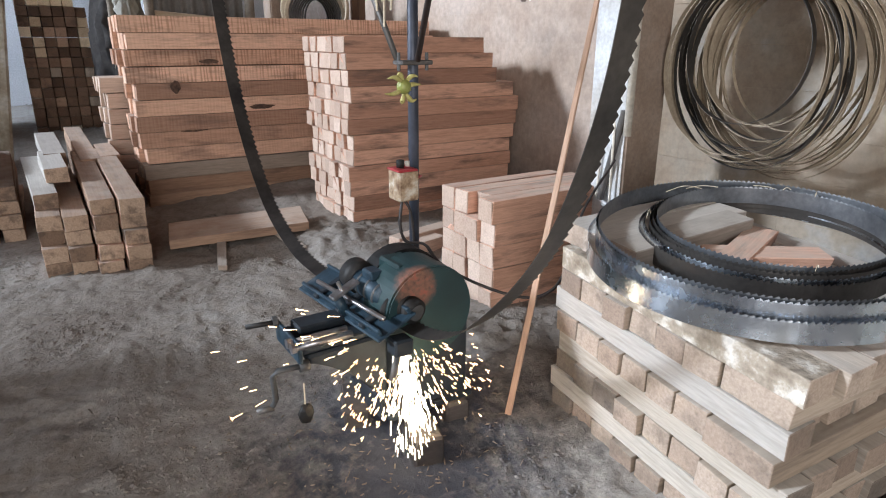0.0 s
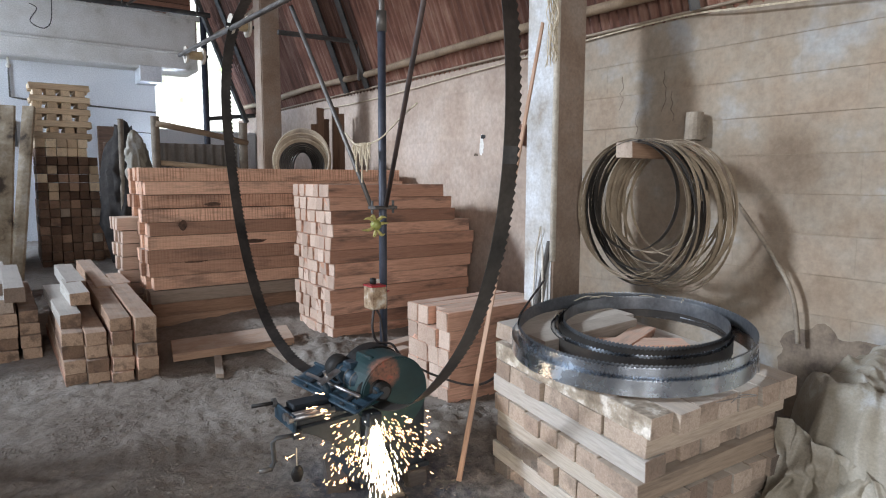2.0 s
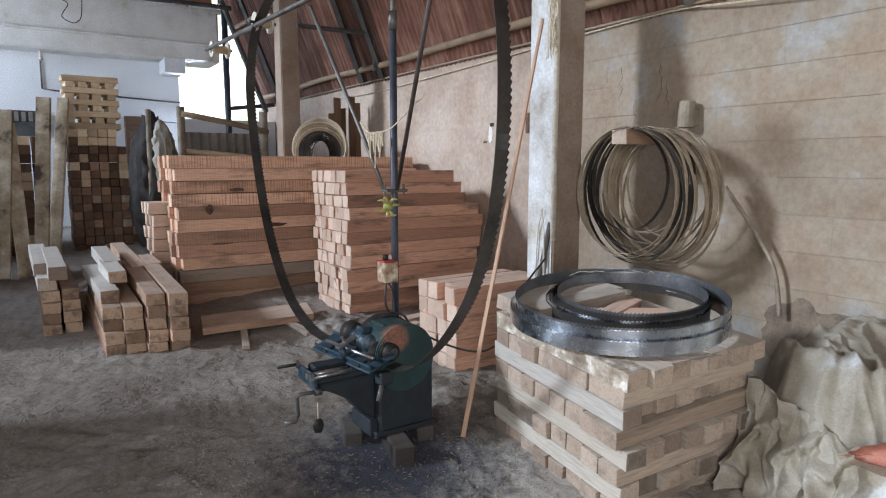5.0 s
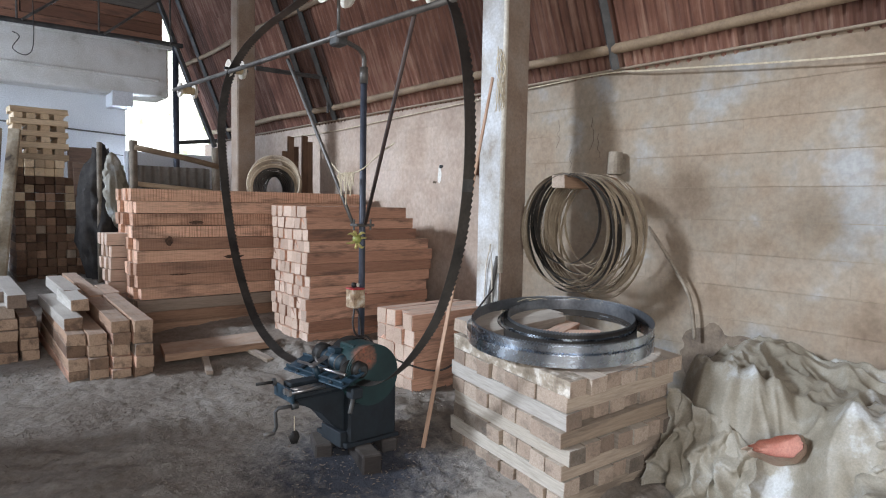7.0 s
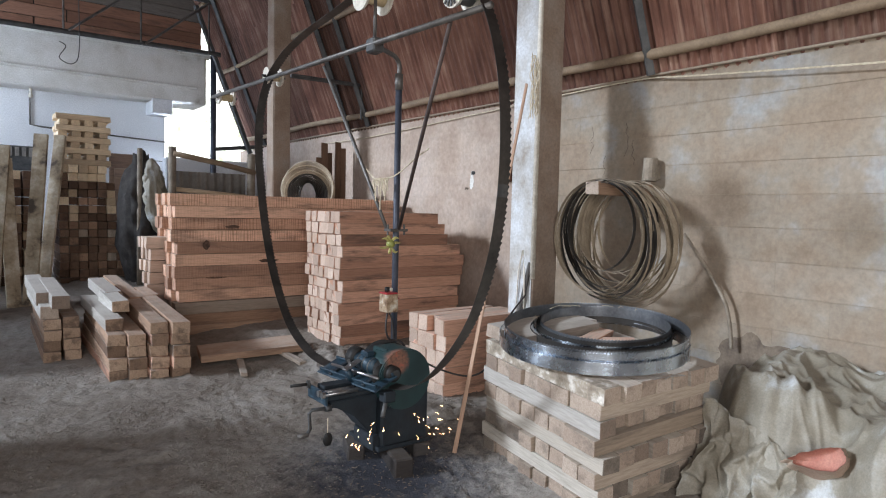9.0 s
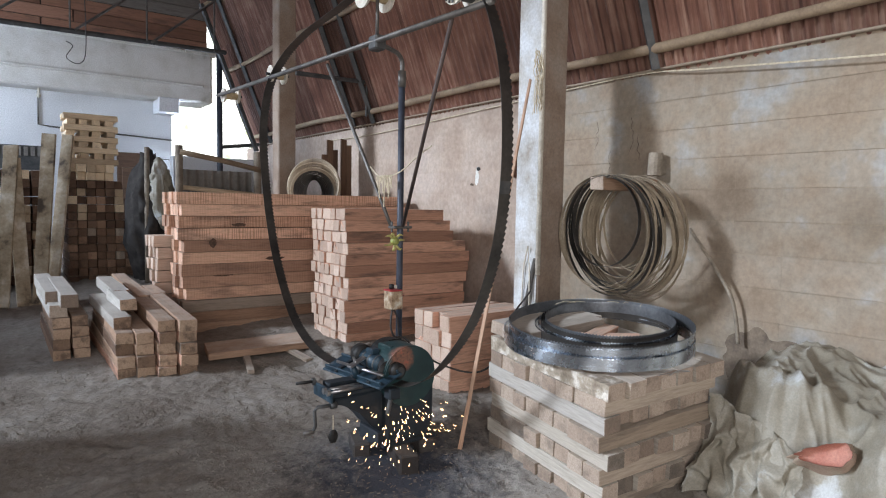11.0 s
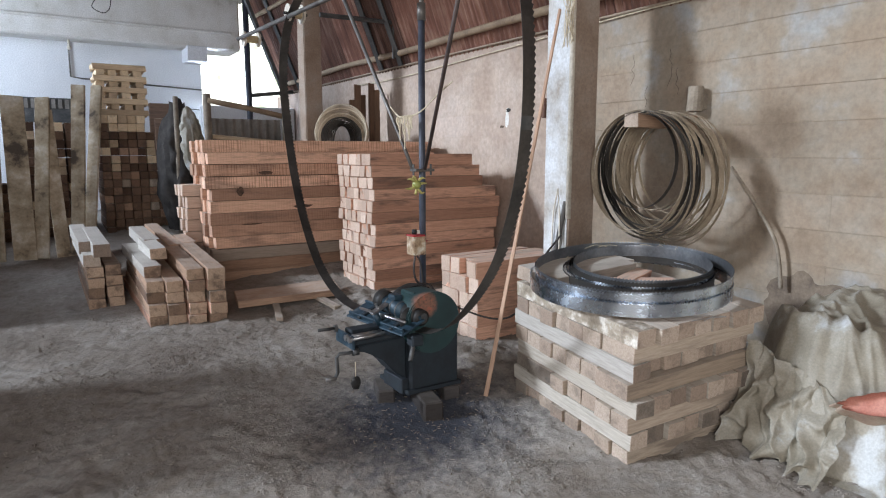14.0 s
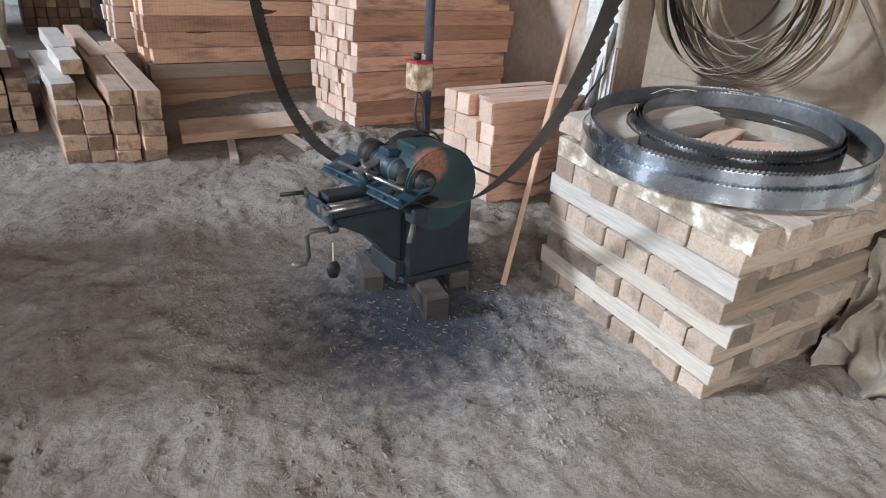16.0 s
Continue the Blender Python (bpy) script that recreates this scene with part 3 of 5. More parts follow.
def sheet(name, x0, z0, x1, z1, y0, y1, material, pitch=0.076, depth=0.026):
    """Corrugated sheet between two level edges, its waves side by side along y."""
    n = int((y1 - y0) / pitch * 6)
    a, b = Vector((x0, 0, z0)), Vector((x1, 0, z1))
    nrm = (b - a).cross(Vector((0, 1, 0))).normalized()
    bm = bmesh.new()
    rows = []
    for i in range(n + 1):
        y = y0 + (y1 - y0) * i / n
        off = nrm * depth / 2 * math.sin(2 * math.pi * y / pitch)
        rows.append([bm.verts.new(p + off + Vector((0, y, 0)) + nrm * k) for p in (a, b) for k in (0, 0.002)])
    for p, q in zip(rows, rows[1:]):
        bm.faces.new((p[0], q[0], q[2], p[2]))
        bm.faces.new((p[3], q[3], q[1], p[1]))
    return bm


def make_roof():
    roof = tagged(new("roof", mesh("roof", sheet("roof", 1.80, 2.16, 1.78, 2.25, -6, 8.2, roof_mat), roof_mat)), "steep rusty red corrugated roof on a bamboo frame", "roof", kind="structure")
    # sheets laid side by side, each course lapped over the one below
    y, k = -6.0, 0
    while y < 8.1:
        w = 0.72 + 0.04 * ((k * 7) % 3)
        for c, (xa, za, xb, zb) in enumerate(((1.775, 2.24, 1.15, 3.80), (1.20, 3.72, 0.55, 5.3))):
            dark = (k + 2 * c) % 4 == 1
            o = 0.006 * (k % 2) - 0.012 * c
            part("roof_sheet", sheet("s", xa - o, za, xb - o, zb, y - 0.04, min(y + w, 8.2) + 0.02, None), roof_dark if dark else roof_mat, roof)
        y, k = y + w, k + 1
    for x, z, r in ((1.66, 2.42, 0.034), (1.24, 3.45, 0.03), (0.86, 4.4, 0.03)):
        pts = [(x + 0.012 * math.sin(i * 1.3), -6 + i * 0.5, z + 0.012 * math.sin(i * 0.9)) for i in range(29)]
        part("purlin", tube(pts, r, 8, radii=[r * (1.12 if i % 3 == 0 else 1) for i in range(29)]), bamboo, roof, "dusty bamboo purlin", True)
    for y in (0.08, 3.95, 4.43, 7.2):
        part("rafter", rod((1.70, y, 2.28), (0.62, y, 4.98), 0.035, n=4), steel_paint, roof, "dark steel rafter")
    part("strut", rod((1.60, 3.95, 2.35), (1.60, 3.95, 2.75), 0.014, n=6), steel_paint, roof)
    part("tie", rod((0.75, 4.0, 2.74), (1.62, 3.95, 2.74), 0.025, n=6), steel_paint, roof)
    return roof


make_roof()


def make_ceiling():
    bm = bmesh.new()
    # dark underside of the main roof, rising to the ridge and falling to the open side
    for (xa, za), (xb, zb) in (((0.6, 5.25), (-2.2, 5.9)), ((-2.2, 5.9), (-4.5, 5.3))):
        vs = [bm.verts.new(p) for p in ((xa, -6.5, za), (xb, -6.5, zb), (xb, 8.4, zb), (xa, 8.4, za))]
        vt = [bm.verts.new(v.co + Vector((0, 0, 0.03))) for v in vs]
        bm.faces.new(vs), bm.faces.new(vt[::-1])
        for j in range(4):
            bm.faces.new((vs[j], vs[(j + 1) % 4], vt[(j + 1) % 4], vt[j]))
    # the darker rust puts the shade under the roof into the ceiling's colour
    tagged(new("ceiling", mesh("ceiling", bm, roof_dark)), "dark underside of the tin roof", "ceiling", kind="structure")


make_ceiling()


def make_wall(name, lo, hi, material, label):
    return tagged(part(name, box(lo, hi), material), label, "wall", kind="structure")


wall = make_wall("wall_east", (WALL_X + 0.004, -6.2, -0.6), (WALL_X + 0.2, 8.3, WALL_TOP - 0.004), mortar_mat, "buff mud-block wall with worn level courses")
make_wall("wall_near", (0.6, -6.4, -1.0), (1.95, -6.2, 5.6), block_mat, "plain block wall that closes the near end")
make_wall("wall_west", (-5.9, -6.4, -1.2), (-5.7, 8.4, 0.4), block_mat, "low block wall under the open side")
# two unseen walls, added to block the sun in bands across the floor
make_wall("wall_low_1", (-3.3, 0.78, -0.8), (-3.15, 2.02, 1.22), block_mat, "unseen low wall added to cast a band of shade on the floor")
make_wall("wall_low_2", (-3.3, 3.35, -0.8), (-3.15, 6.4, 1.1), block_mat, "unseen low wall added to cast a band of shade on the floor")


def make_pillar(name, x, y, w, d, top, label, white):
    p = thing(name, label, "pillar", kind="structure")
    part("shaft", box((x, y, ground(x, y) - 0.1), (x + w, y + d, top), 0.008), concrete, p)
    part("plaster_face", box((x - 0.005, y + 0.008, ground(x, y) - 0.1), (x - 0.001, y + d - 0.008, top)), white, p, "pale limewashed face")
    return p


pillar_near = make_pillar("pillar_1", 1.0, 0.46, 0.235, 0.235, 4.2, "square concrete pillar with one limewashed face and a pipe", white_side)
part("pipe", rod((0.985, 0.445, 0.86), (0.985, 0.445, 4.2), 0.018), white_plastic, pillar_near, "pale plastic conduit", True)
part("wire_stub", tube([(0.985, 0.60, 0.55), (0.98, 0.58, 0.9), (0.97, 0.53, 1.05), (0.96, 0.5, 0.9), (0.97, 0.5, 0.5)], 0.006, 6), white_plastic, pillar_near)
part("pipe_stub", rod((0.97, 0.56, 0.55), (0.985, 0.47, 0.97), 0.016), grey_pipe, pillar_near)
make_pillar("pillar_2", 0.72, 4.4, 0.2, 0.2, 5.0, "weathered concrete pillar behind the stacked planks", concrete)


def make_far_end():
    """The white building beyond the far end, the steel post and truss, the fence and the daylight."""
    far = thing("far_building", "white plastered building with a stained concrete beam", "building", kind="structure")
    part("wall", box((-9, 8.5, -0.5), (0.5, 8.7, 2.95)), white_wall, far)
    part("beam", box((-9, 8.1, 2.92), (1.05, 8.75, 3.72), 0.03), rough_beam, far, "stained concrete beam")
    part("ledge", box((-9, 8.04, 3.16), (0.9, 8.1, 3.20), 0.012), rough_beam, far, "stained drip ledge")
    part("beam_end", box((0.22, 8.06, 2.72), (0.52, 8.5, 2.95), 0.01), white_wall, far)
    door = part("door", box((-0.32, 8.44, 0.6), (0.03, 8.5, 2.08), 0.01), dark_wood, far, "dark panelled door")
    for z in (0.75, 1.35):
        part("panel", box((-0.26, 8.425, z), (-0.03, 8.45, z + 0.5), 0.012), dark_wood, door)
    part("conduit", tube([(-1.35, 8.48, 2.9), (-1.35, 8.48, 2.42), (-1.2, 8.48, 2.4), (0.5, 8.48, 2.32)], 0.012, 6), grey_pipe, far)
    part("cable", tube([(-0.2, 8.48, 1.98), (0.1, 8.47, 2.02), (0.48, 8.48, 2.0)], 0.006, 6), cable_mat, far)
    bulb = part("bulb_holder", rod((-1.35, 8.3, 2.92), (-1.35, 8.3, 2.84), 0.016), white_plastic, far)
    bm = bmesh.new()
    bmesh.ops.create_icosphere(bm, subdivisions=2, radius=0.032, matrix=Matrix.Translation((-1.35, 8.3, 2.81)))
    part("bulb", bm, white_plastic, bulb, "unlit bulb", True)
    # windows of the far wall
    win = part("window", box((-2.1, 8.46, 1.75), (-1.3, 8.5, 2.1), 0.005), steel_paint, far, "dark window with a fringe")
    for i in range(9):
        part("slat", box((-2.05 + i * 0.085, 8.44, 1.95), (-2.0 + i * 0.085, 8.46, 2.08)), tin_mat, win)
    # glowing panel: daylight and leaves are put into its emission
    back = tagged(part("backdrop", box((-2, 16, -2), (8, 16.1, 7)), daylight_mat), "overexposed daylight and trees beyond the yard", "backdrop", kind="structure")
    truss = thing("roof_truss", "dark steel roof truss on a round steel post", "truss", kind="structure")
    part("post", rod((0.98, 7.5, 0.3), (0.98, 7.5, 3.62), 0.045), blue_pipe, truss, "dark blue round steel post", True)
    part("bottom_chord", rod((-6, 6.9, 3.42), (1.05, 7.4, 3.62), 0.034), steel_paint, truss)
    part("top_chord", rod((-6, 6.9, 4.35), (0.95, 7.3, 4.35), 0.03), steel_paint, truss)
    for i in range(6):
        x = 0.85 - i * 0.95
        part("upright", rod((x, 7.3 - 0.05 * i, 3.58), (x, 7.3 - 0.05 * i, 4.35), 0.014, n=6), grey_pipe, truss)
        part("diagonal", rod((x, 7.28 - 0.05 * i, 4.33), (x - 0.9, 7.2 - 0.05 * i, 3.56), 0.017, n=6), grey_pipe, truss)
    part("knee", rod((0.7, 7.45, 4.3), (1.55, 7.45, 2.15), 0.04, n=6), steel_paint, truss)
    part("rail", rod((0.98, 7.5, 2.18), (1.72, 7.6, 2.28), 0.03, n=6), steel_paint, truss)
    part("hook_wire", tube(curve_through([(-0.95, 6.7, 4.4), (-0.93, 6.7, 3.3), (-1.0, 6.7, 3.05), (-1.15, 6.7, 3.1), (-1.08, 6.7, 3.25), (-1.15, 6.7, 3.3)]), 0.006, 5), cable_mat, truss)
    gable = thing("gable_boarding", "rusty boarded gable below the far roof", "gable", kind="structure")
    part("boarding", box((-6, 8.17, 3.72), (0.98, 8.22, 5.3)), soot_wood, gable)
    for i in range(9):
        z = 3.73 + 0.17 * i
        for k in range(3):
            xa = -5.9 + 2.3 * k + 0.4 * (i % 2)
            timber(gable, pose(xa, 8.15 - 0.012 * (i % 2), z), min(2.28, 0.97 - xa), 0.03, 0.162, (brown_board if i < 3 else slate_board), "board")
    # weathered lumps of mortar along the top of the beam
    r = random.Random(14)
    for i in range(26):
        x = -2.6 + 0.14 * i
        part("mortar_lump", box((x, 8.085 + r.uniform(0, 0.01), 3.68), (x + r.uniform(0.15, 0.34), 8.2, 3.725 + r.uniform(0.0, 0.035)), 0.012), rough_beam, far)


make_far_end()


# ---- stacked timber ----
KNOTS_A = ((-0.395, 0.955, 0.034, 0.042), (-0.155, 1.117, 0.07, 0.014), (0.18, 0.80, 0.09, 0.016), (-0.3, 0.66, 0.1, 0.01))


def stain(parent, x, y, z, w, h):
    """A dark knot, proud by a hair, on a face that looks along -y."""
    bm = bmesh.new()
    cen = bm.verts.new((x, y - 0.002, z))
    rim = []
    for i in range(18):
        a = 2 * math.pi * i / 18
        k = 1 + 0.35 * noise.noise(Vector((math.cos(a) * 1.7, math.sin(a) * 1.7, x * 7 + z)))
        rim.append(bm.verts.new((x + w * k * math.cos(a), y, z + h * k * math.sin(a))))
    for i in range(18):
        bm.faces.new((cen, rim[i], rim[(i + 1) % 18]))
    part("knot", bm, knot_mat, parent, "dark knot")


def stack_a():
    """Long planks along x, sawn faces to the front, ends staggered."""
    s = thing("plank_stack", "tall stack of reddish sawn planks against the wall", "timber stack", group="timber stacks")
    z = 0.13
    for k in range(12):
        h = 0.103 if k < 11 else 0.104
        for j in range(6):
            y = 3.15 + 0.055 + j * 0.112
            x0 = -0.655 + rng.uniform(-0.035, 0.03) + 0.02 * math.sin(k * 2.1 + j)
            wood_kind = pale_wood if k == 2 else log_wood if k < 2 else plank_wood
            timber(s, pose(x0, y + (rng.uniform(-0.011, 0.012) if j == 0 else 0), z, 0, rng.uniform(-0.15, 0.15), rng.uniform(-0.25, 0.25) if j == 0 else 0), 2.3, 0.108, h + rng.choice((0.0, 0.001, -0.001)), wood_kind, "plank", tight=True)
        z += 0.1065
    for x, z, w, h in KNOTS_A:
        stain(s, x, 3.1435, z, w, h)
    # shorter ends left of it, half as high
    for k in range(8):
        for j in range(3):
            timber(s, pose(-0.80 + rng.uniform(-0.03, 0.03), 3.55 + 0.1 * j, 0.16 + 0.1065 * k), 0.3, 0.098, 0.1, end_wood, "plank", tight=True)
    return s


def stack_b():
    """Square timbers along x with their ends showing."""
    s = thing("beam_stack", "tall stack of pinkish square timbers with pale sawn ends", "timber stack", group="timber stacks")
    h = 0.0945
    for k in range(12):
        n = 7
        for j in range(n):
            y = 2.045 + j * 0.093
            out = rng.uniform(-0.014, 0.016) + 0.018 * math.sin(k * 1.7)
            length = 1.24 + rng.uniform(-0.05, 0.05) - 0.058 * max(0, k - 7)
            m = pose(0.345 + out, y + rng.uniform(-0.006, 0.006), 0.15 + k * h, rng.uniform(-1.5, 1.5), 0, rng.uniform(-0.8, 0.8))
            b = timber(s, m, length, 0.091, h - 0.0015, red_wood, tight=True)
            timber(b, pose(-0.004, 0, 0.002), 0.007, 0.087, h - 0.006, end_wood, "sawn_end", tight=True)
    return s


def stack_c():
    s = thing("beam_stack", "low stack of pale square timbers under the hanging blade", "timber stack", group="timber stacks")
    h = 0.107
    for k in range(5):
        for j in range(4):
            out = rng.uniform(-0.014, 0.014) + (0.05 if j == 1 and k == 4 else 0)
            m = pose(0.385 + out, 0.672 + j * 0.105, 0.065 + k * h, rng.uniform(-2, 2), 0, rng.uniform(-1, 1))
            b = timber(s, m, 0.72 + rng.uniform(-0.03, 0.03), 0.103, h - 0.002, red_wood, tight=True)
            timber(b, pose(-0.004, 0, 0.002), 0.007, 0.098, h - 0.006, end_wood, "sawn_end", tight=True)
    return s


def log_piles():
    def pile(label, x0, y0, columns, length, dy):
        s = thing("beam_pile", label, "timber pile", group="floor piles")
        for c, n in enumerate(columns):
            for k in range(n):
                y = y0 + dy * c + rng.uniform(-0.035, 0.03)
                x = x0 + 0.0625 + c * 0.127 + rng.uniform(-0.006, 0.006)
                z = ground(x, y) - 0.01 + k * 0.0835
                kind = log_wood if k == n - 1 or rng.random() < 0.6 else (red_wood if rng.random() < 0.7 else grey_wood)
                timber(s, pose(x, y, z, 0, -3.3, 90 + rng.uniform(-1, 1)), length + rng.uniform(-0.1, 0.1), 0.118, 0.081, kind, ends=log_end)
        return s
    a = pile("low pile of dusty brown square beams on the floor", -1.325, 2.30, (4, 4, 5, 5), 1.25, -0.07)
    # loose beams lying on it
    for x, y, k, n in ((-1.255, 2.42, 4, 1.0), (-1.18, 2.62, 5, 0.5), (-1.165, 3.0, 5, 0.75)):
        timber(a, pose(x, y, ground(x, y) - 0.01 + 0.0835 * k, 0, -3.3, 90 + 2), n, 0.118, 0.085, blue_side, ends=log_end)
    b = pile("low pile of beams with two pale boards on top", -1.645, 3.05, (4, 4), 1.2, -0.02)
    for x, y, k, n in ((-1.6, 3.05, 4, 1.1), (-1.53, 2.98, 5, 0.95), (-1.62, 3.2, 5, 0.95)):
        timber(b, pose(x, y, ground(x, y) - 0.01 + 0.0835 * k, 0, -3.3, 90 + 1), n, 0.118, 0.1, blue_side, ends=tan_end)
    c = thing("beam_pile", "small pile of pale dusty beams beside the plank stack", "timber pile", group="floor piles")
    for j in range(2):
        for k in range(4):
            timber(c, pose(-0.97 + 0.12 * j, 3.08 + 0.06 * j, 0.14 + 0.1 * k, 0, -3.3, 90 + 1), 0.42 if j else 1.2, 0.115, 0.095, log_wood if k == 3 else dark_wood)
    d = thing("plank", "broad brown plank propped on two laths on the floor", "plank")
    timber(d, pose(-0.68, 2.36, 0.13, 4, -3, -12), 0.80, 0.32, 0.055, log_wood, "board")
    timber(d, pose(-0.52, 1.8, 0.085, 0, -4, 76), 0.62, 0.05, 0.03, pale_wood, "lath")
    timber(d, pose(-0.07, 1.80, 0.112, 0, -4, 95), 0.5, 0.06, 0.03, pale_wood, "lath")
    e = thing("brick_pair", "two short pale offcuts lying behind the grinder", "offcut")
    timber(e, pose(0.36, 1.50, 0.12, 0, 0, 12), 0.42, 0.1, 0.09, end_wood, "offcut")
    timber(e, pose(0.22, 1.36, 0.11, 0, 0, 12), 0.42, 0.1, 0.085, end_wood, "offcut")


def criss_cross_stack():
    """Eight layers of timbers, each laid across the one below, and a few more on top."""
    m = Matrix.Translation((0.108, -0.872, ground(0.108, -0.872) - 0.012)) @ TILT @ Matrix.Rotation(radians(-5.5), 4, "Z")
    s = thing("criss_cross_stack", "knee-high stack of pale timbers laid crosswise in layers", "timber stack", m)
    h, lx, ly = 0.0785, 0.742, 0.86
    for k in range(8):
        z = k * h
        if k % 2 == 0:
            # ends to the open side, a broad one nearest the corner in the upper layers
            widths = [1.0] * 8 if k < 4 else [1.9, 1.05, 1.0, 1.0, 0.95, 1.1, 1.0]
            scale, y = ly / sum(widths), 0.0
            for j, wd in enumerate(widths):
                wd *= scale
                dark = (k == 2 and j >= 5) or (k == 0 and j == 7)
                o = rng.uniform(-0.017, 0.008) - (0.012 if k == 4 and j == 0 else 0)
                timber(s, pose(o, y + wd / 2, z, 0, 0, rng.uniform(-0.4, 0.4)), lx - 0.01 + rng.uniform(-0.012, 0.012), wd - 0.004 - rng.uniform(0, 0.005), h - 0.002 - rng.uniform(0, 0.002),
                       grey_wood if dark else rng.choice((brown_side, brown_side, pale_wood)), ends=dark_end if dark else tan_end, tight=True)
                y += wd
        else:
            n = 7
            for j in range(n):
                x = (j + 0.5) * lx / n
                o = rng.uniform(-0.02, 0.01) + (-0.03 if k == 7 else -0.018 if k == 3 else 0)
                o += (0.06 if k == 5 and j == 1 else 0.035 if k == 5 and j > 1 else 0)
                dark = (k == 3 and j in (0, 6)) or (k == 1 and j in (1, 4))
                kind = bark_edge if (k, j) == (7, 0) else blue_side if (k, j) == (5, 0) else rng.choice((side_wood, pale_wood))
                timber(s, pose(x, o, z, 0, 0, 90 + rng.uniform(-0.4, 0.4)), ly + 0.02, lx / n - 0.004 - rng.uniform(0, 0.005), h - 0.002 - rng.uniform(0, 0.002), kind, ends=dark_end if dark else tan_end, tight=True)
    for x, y, n, a in ((0.03, 0.62, 0.55, 3), (0.03, 0.74, 0.6, -2), (0.03, 0.84, 0.6, 0)):
        timber(s, pose(x, y, 8 * h, 0, 0, a), n, 0.11, 0.072, side_wood, ends=tan_end)
    timber(s, pose(0.22, 0.42, 8 * h, 0, 0, 22), 0.42, 0.09, 0.04, red_wood)
    timber(s, pose(0.30, 0.55, 8 * h, 0, 0, -32), 0.36, 0.1, 0.035, red_wood)
    return s


def dark_stack():
    """The stack of small timbers at the far end, a lattice of pale laths on top of it."""
    s = thing("dark_beam_stack", "dark stack of square timbers topped by a pale lattice", "timber stack")
    # dark_wood here holds the far end's shade in the brown of the timbers
    w, h = 0.105, 0.1
    for k in range(8):
        for j in range(8):
            if k == 7 and j > 6:
                continue
            timber(s, pose(-1.20 + w * (j + 0.5), 6.42 + rng.uniform(-0.06, 0.04), 0.27 + k * h, 0, 0, 90), 0.8, w - 0.008, h - 0.005, pale_wood if rng.random() < 0.06 else rng.choice((dark_wood, dark_wood, dark_wood, log_wood)), tight=True)
    for k in range(8, 15):
        for j in range(6 if k < 13 else 5):
            timber(s, pose(-1.2 + w * (j + 0.5), 6.44 + rng.uniform(-0.06, 0.05), 0.27 + k * h, 0, 0, 90), 0.6, w - 0.008, h - 0.005, yellow_wood if rng.random() < 0.1 + 0.5 * (j == 5) + 0.5 * (k > 12) else rng.choice((dark_wood, dark_wood, log_wood)), tight=True)
    for k in range(9):
        z = 0.27 + 15 * h + k * 0.069
        if k % 2:
            for j in range(4):
                timber(s, pose(-1.155 + j * 0.148 + rng.uniform(-0.015, 0.015), 6.43 + rng.uniform(-0.02, 0.03), z, 0, 0, 90), 0.5, 0.095, 0.066, yellow_wood)
        else:
            for y in (6.47, 6.62, 6.80):
                timber(s, pose(-1.21 + rng.uniform(-0.02, 0.01), y, z), 0.60, 0.10, 0.066, yellow_wood)
    t = thing("dark_beam_stack", "half-dark stack of short timbers behind leaning boards", "timber stack")
    for k in range(14):
        for j in range(6):
            if (k > 9 and j < 2) or (k > 6 and j == 0):
                continue
            timber(t, pose(-2.25 + 0.15 * j, 6.5 + rng.uniform(-0.1, 0.08), 0.2 + k * 0.105, 0, 0, 90), 0.6, 0.13, 0.1, yellow_wood if rng.random() < 0.3 else dark_wood)
    u = thing("dark_beam_stack", "dim stack of short timbers with some pale ends", "timber stack")
    for k in range(13):
        for j in range(8):
            if k > 8 and j < 2 * (k - 8):
                continue
            timber(u, pose(-3.4 + 0.15 * j, 6.3 + rng.uniform(-0.1, 0.08), 0.12 + k * 0.105, 0, 0, 90), 0.7, 0.13, 0.1, yellow_wood if k > 5 and rng.random() < 0.5 else dark_wood)


BOARDS = ((-2.308, -2.255, 1.865, 0.132), (-2.07, -2.062, 1.89, 0.205), (-1.93, -1.797, 1.883, 0.14), (-1.72, -1.775, 1.75, 0.13), (-1.60, -1.452, 2.03, 0.135), (-1.50, -1.278, 2.03, 0.125), (-2.52, -2.46, 1.82, 0.13), (-2.74, -2.72, 1.8, 0.16))


def leaning_boards():
    for x, xt, zt, w in BOARDS:
        b = thing("leaning_board", "tall mottled grey-brown board leaning upright on a stack", "board", group="leaning boards")
        foot, top = Vector((x, 5.2, 0.2)), Vector((xt, 5.5, zt))
        q = (top - foot).to_track_quat("X", "Y").to_matrix().to_4x4()
        timber(b, Matrix.Translation(foot) @ q @ pose(0, 0, 0, 90, 0, 0), (top - foot).length, w, 0.035, old_board, "board")


COIL_X, COIL_Z, COIL_R = 0.985, 1.52, 0.31
SLABS = ((1.27, 4.38, 1.93), (1.36, 4.42, 2.11), (1.44, 4.46, 2.0), (1.53, 4.4, 2.13), (1.62, 4.44, 2.06))


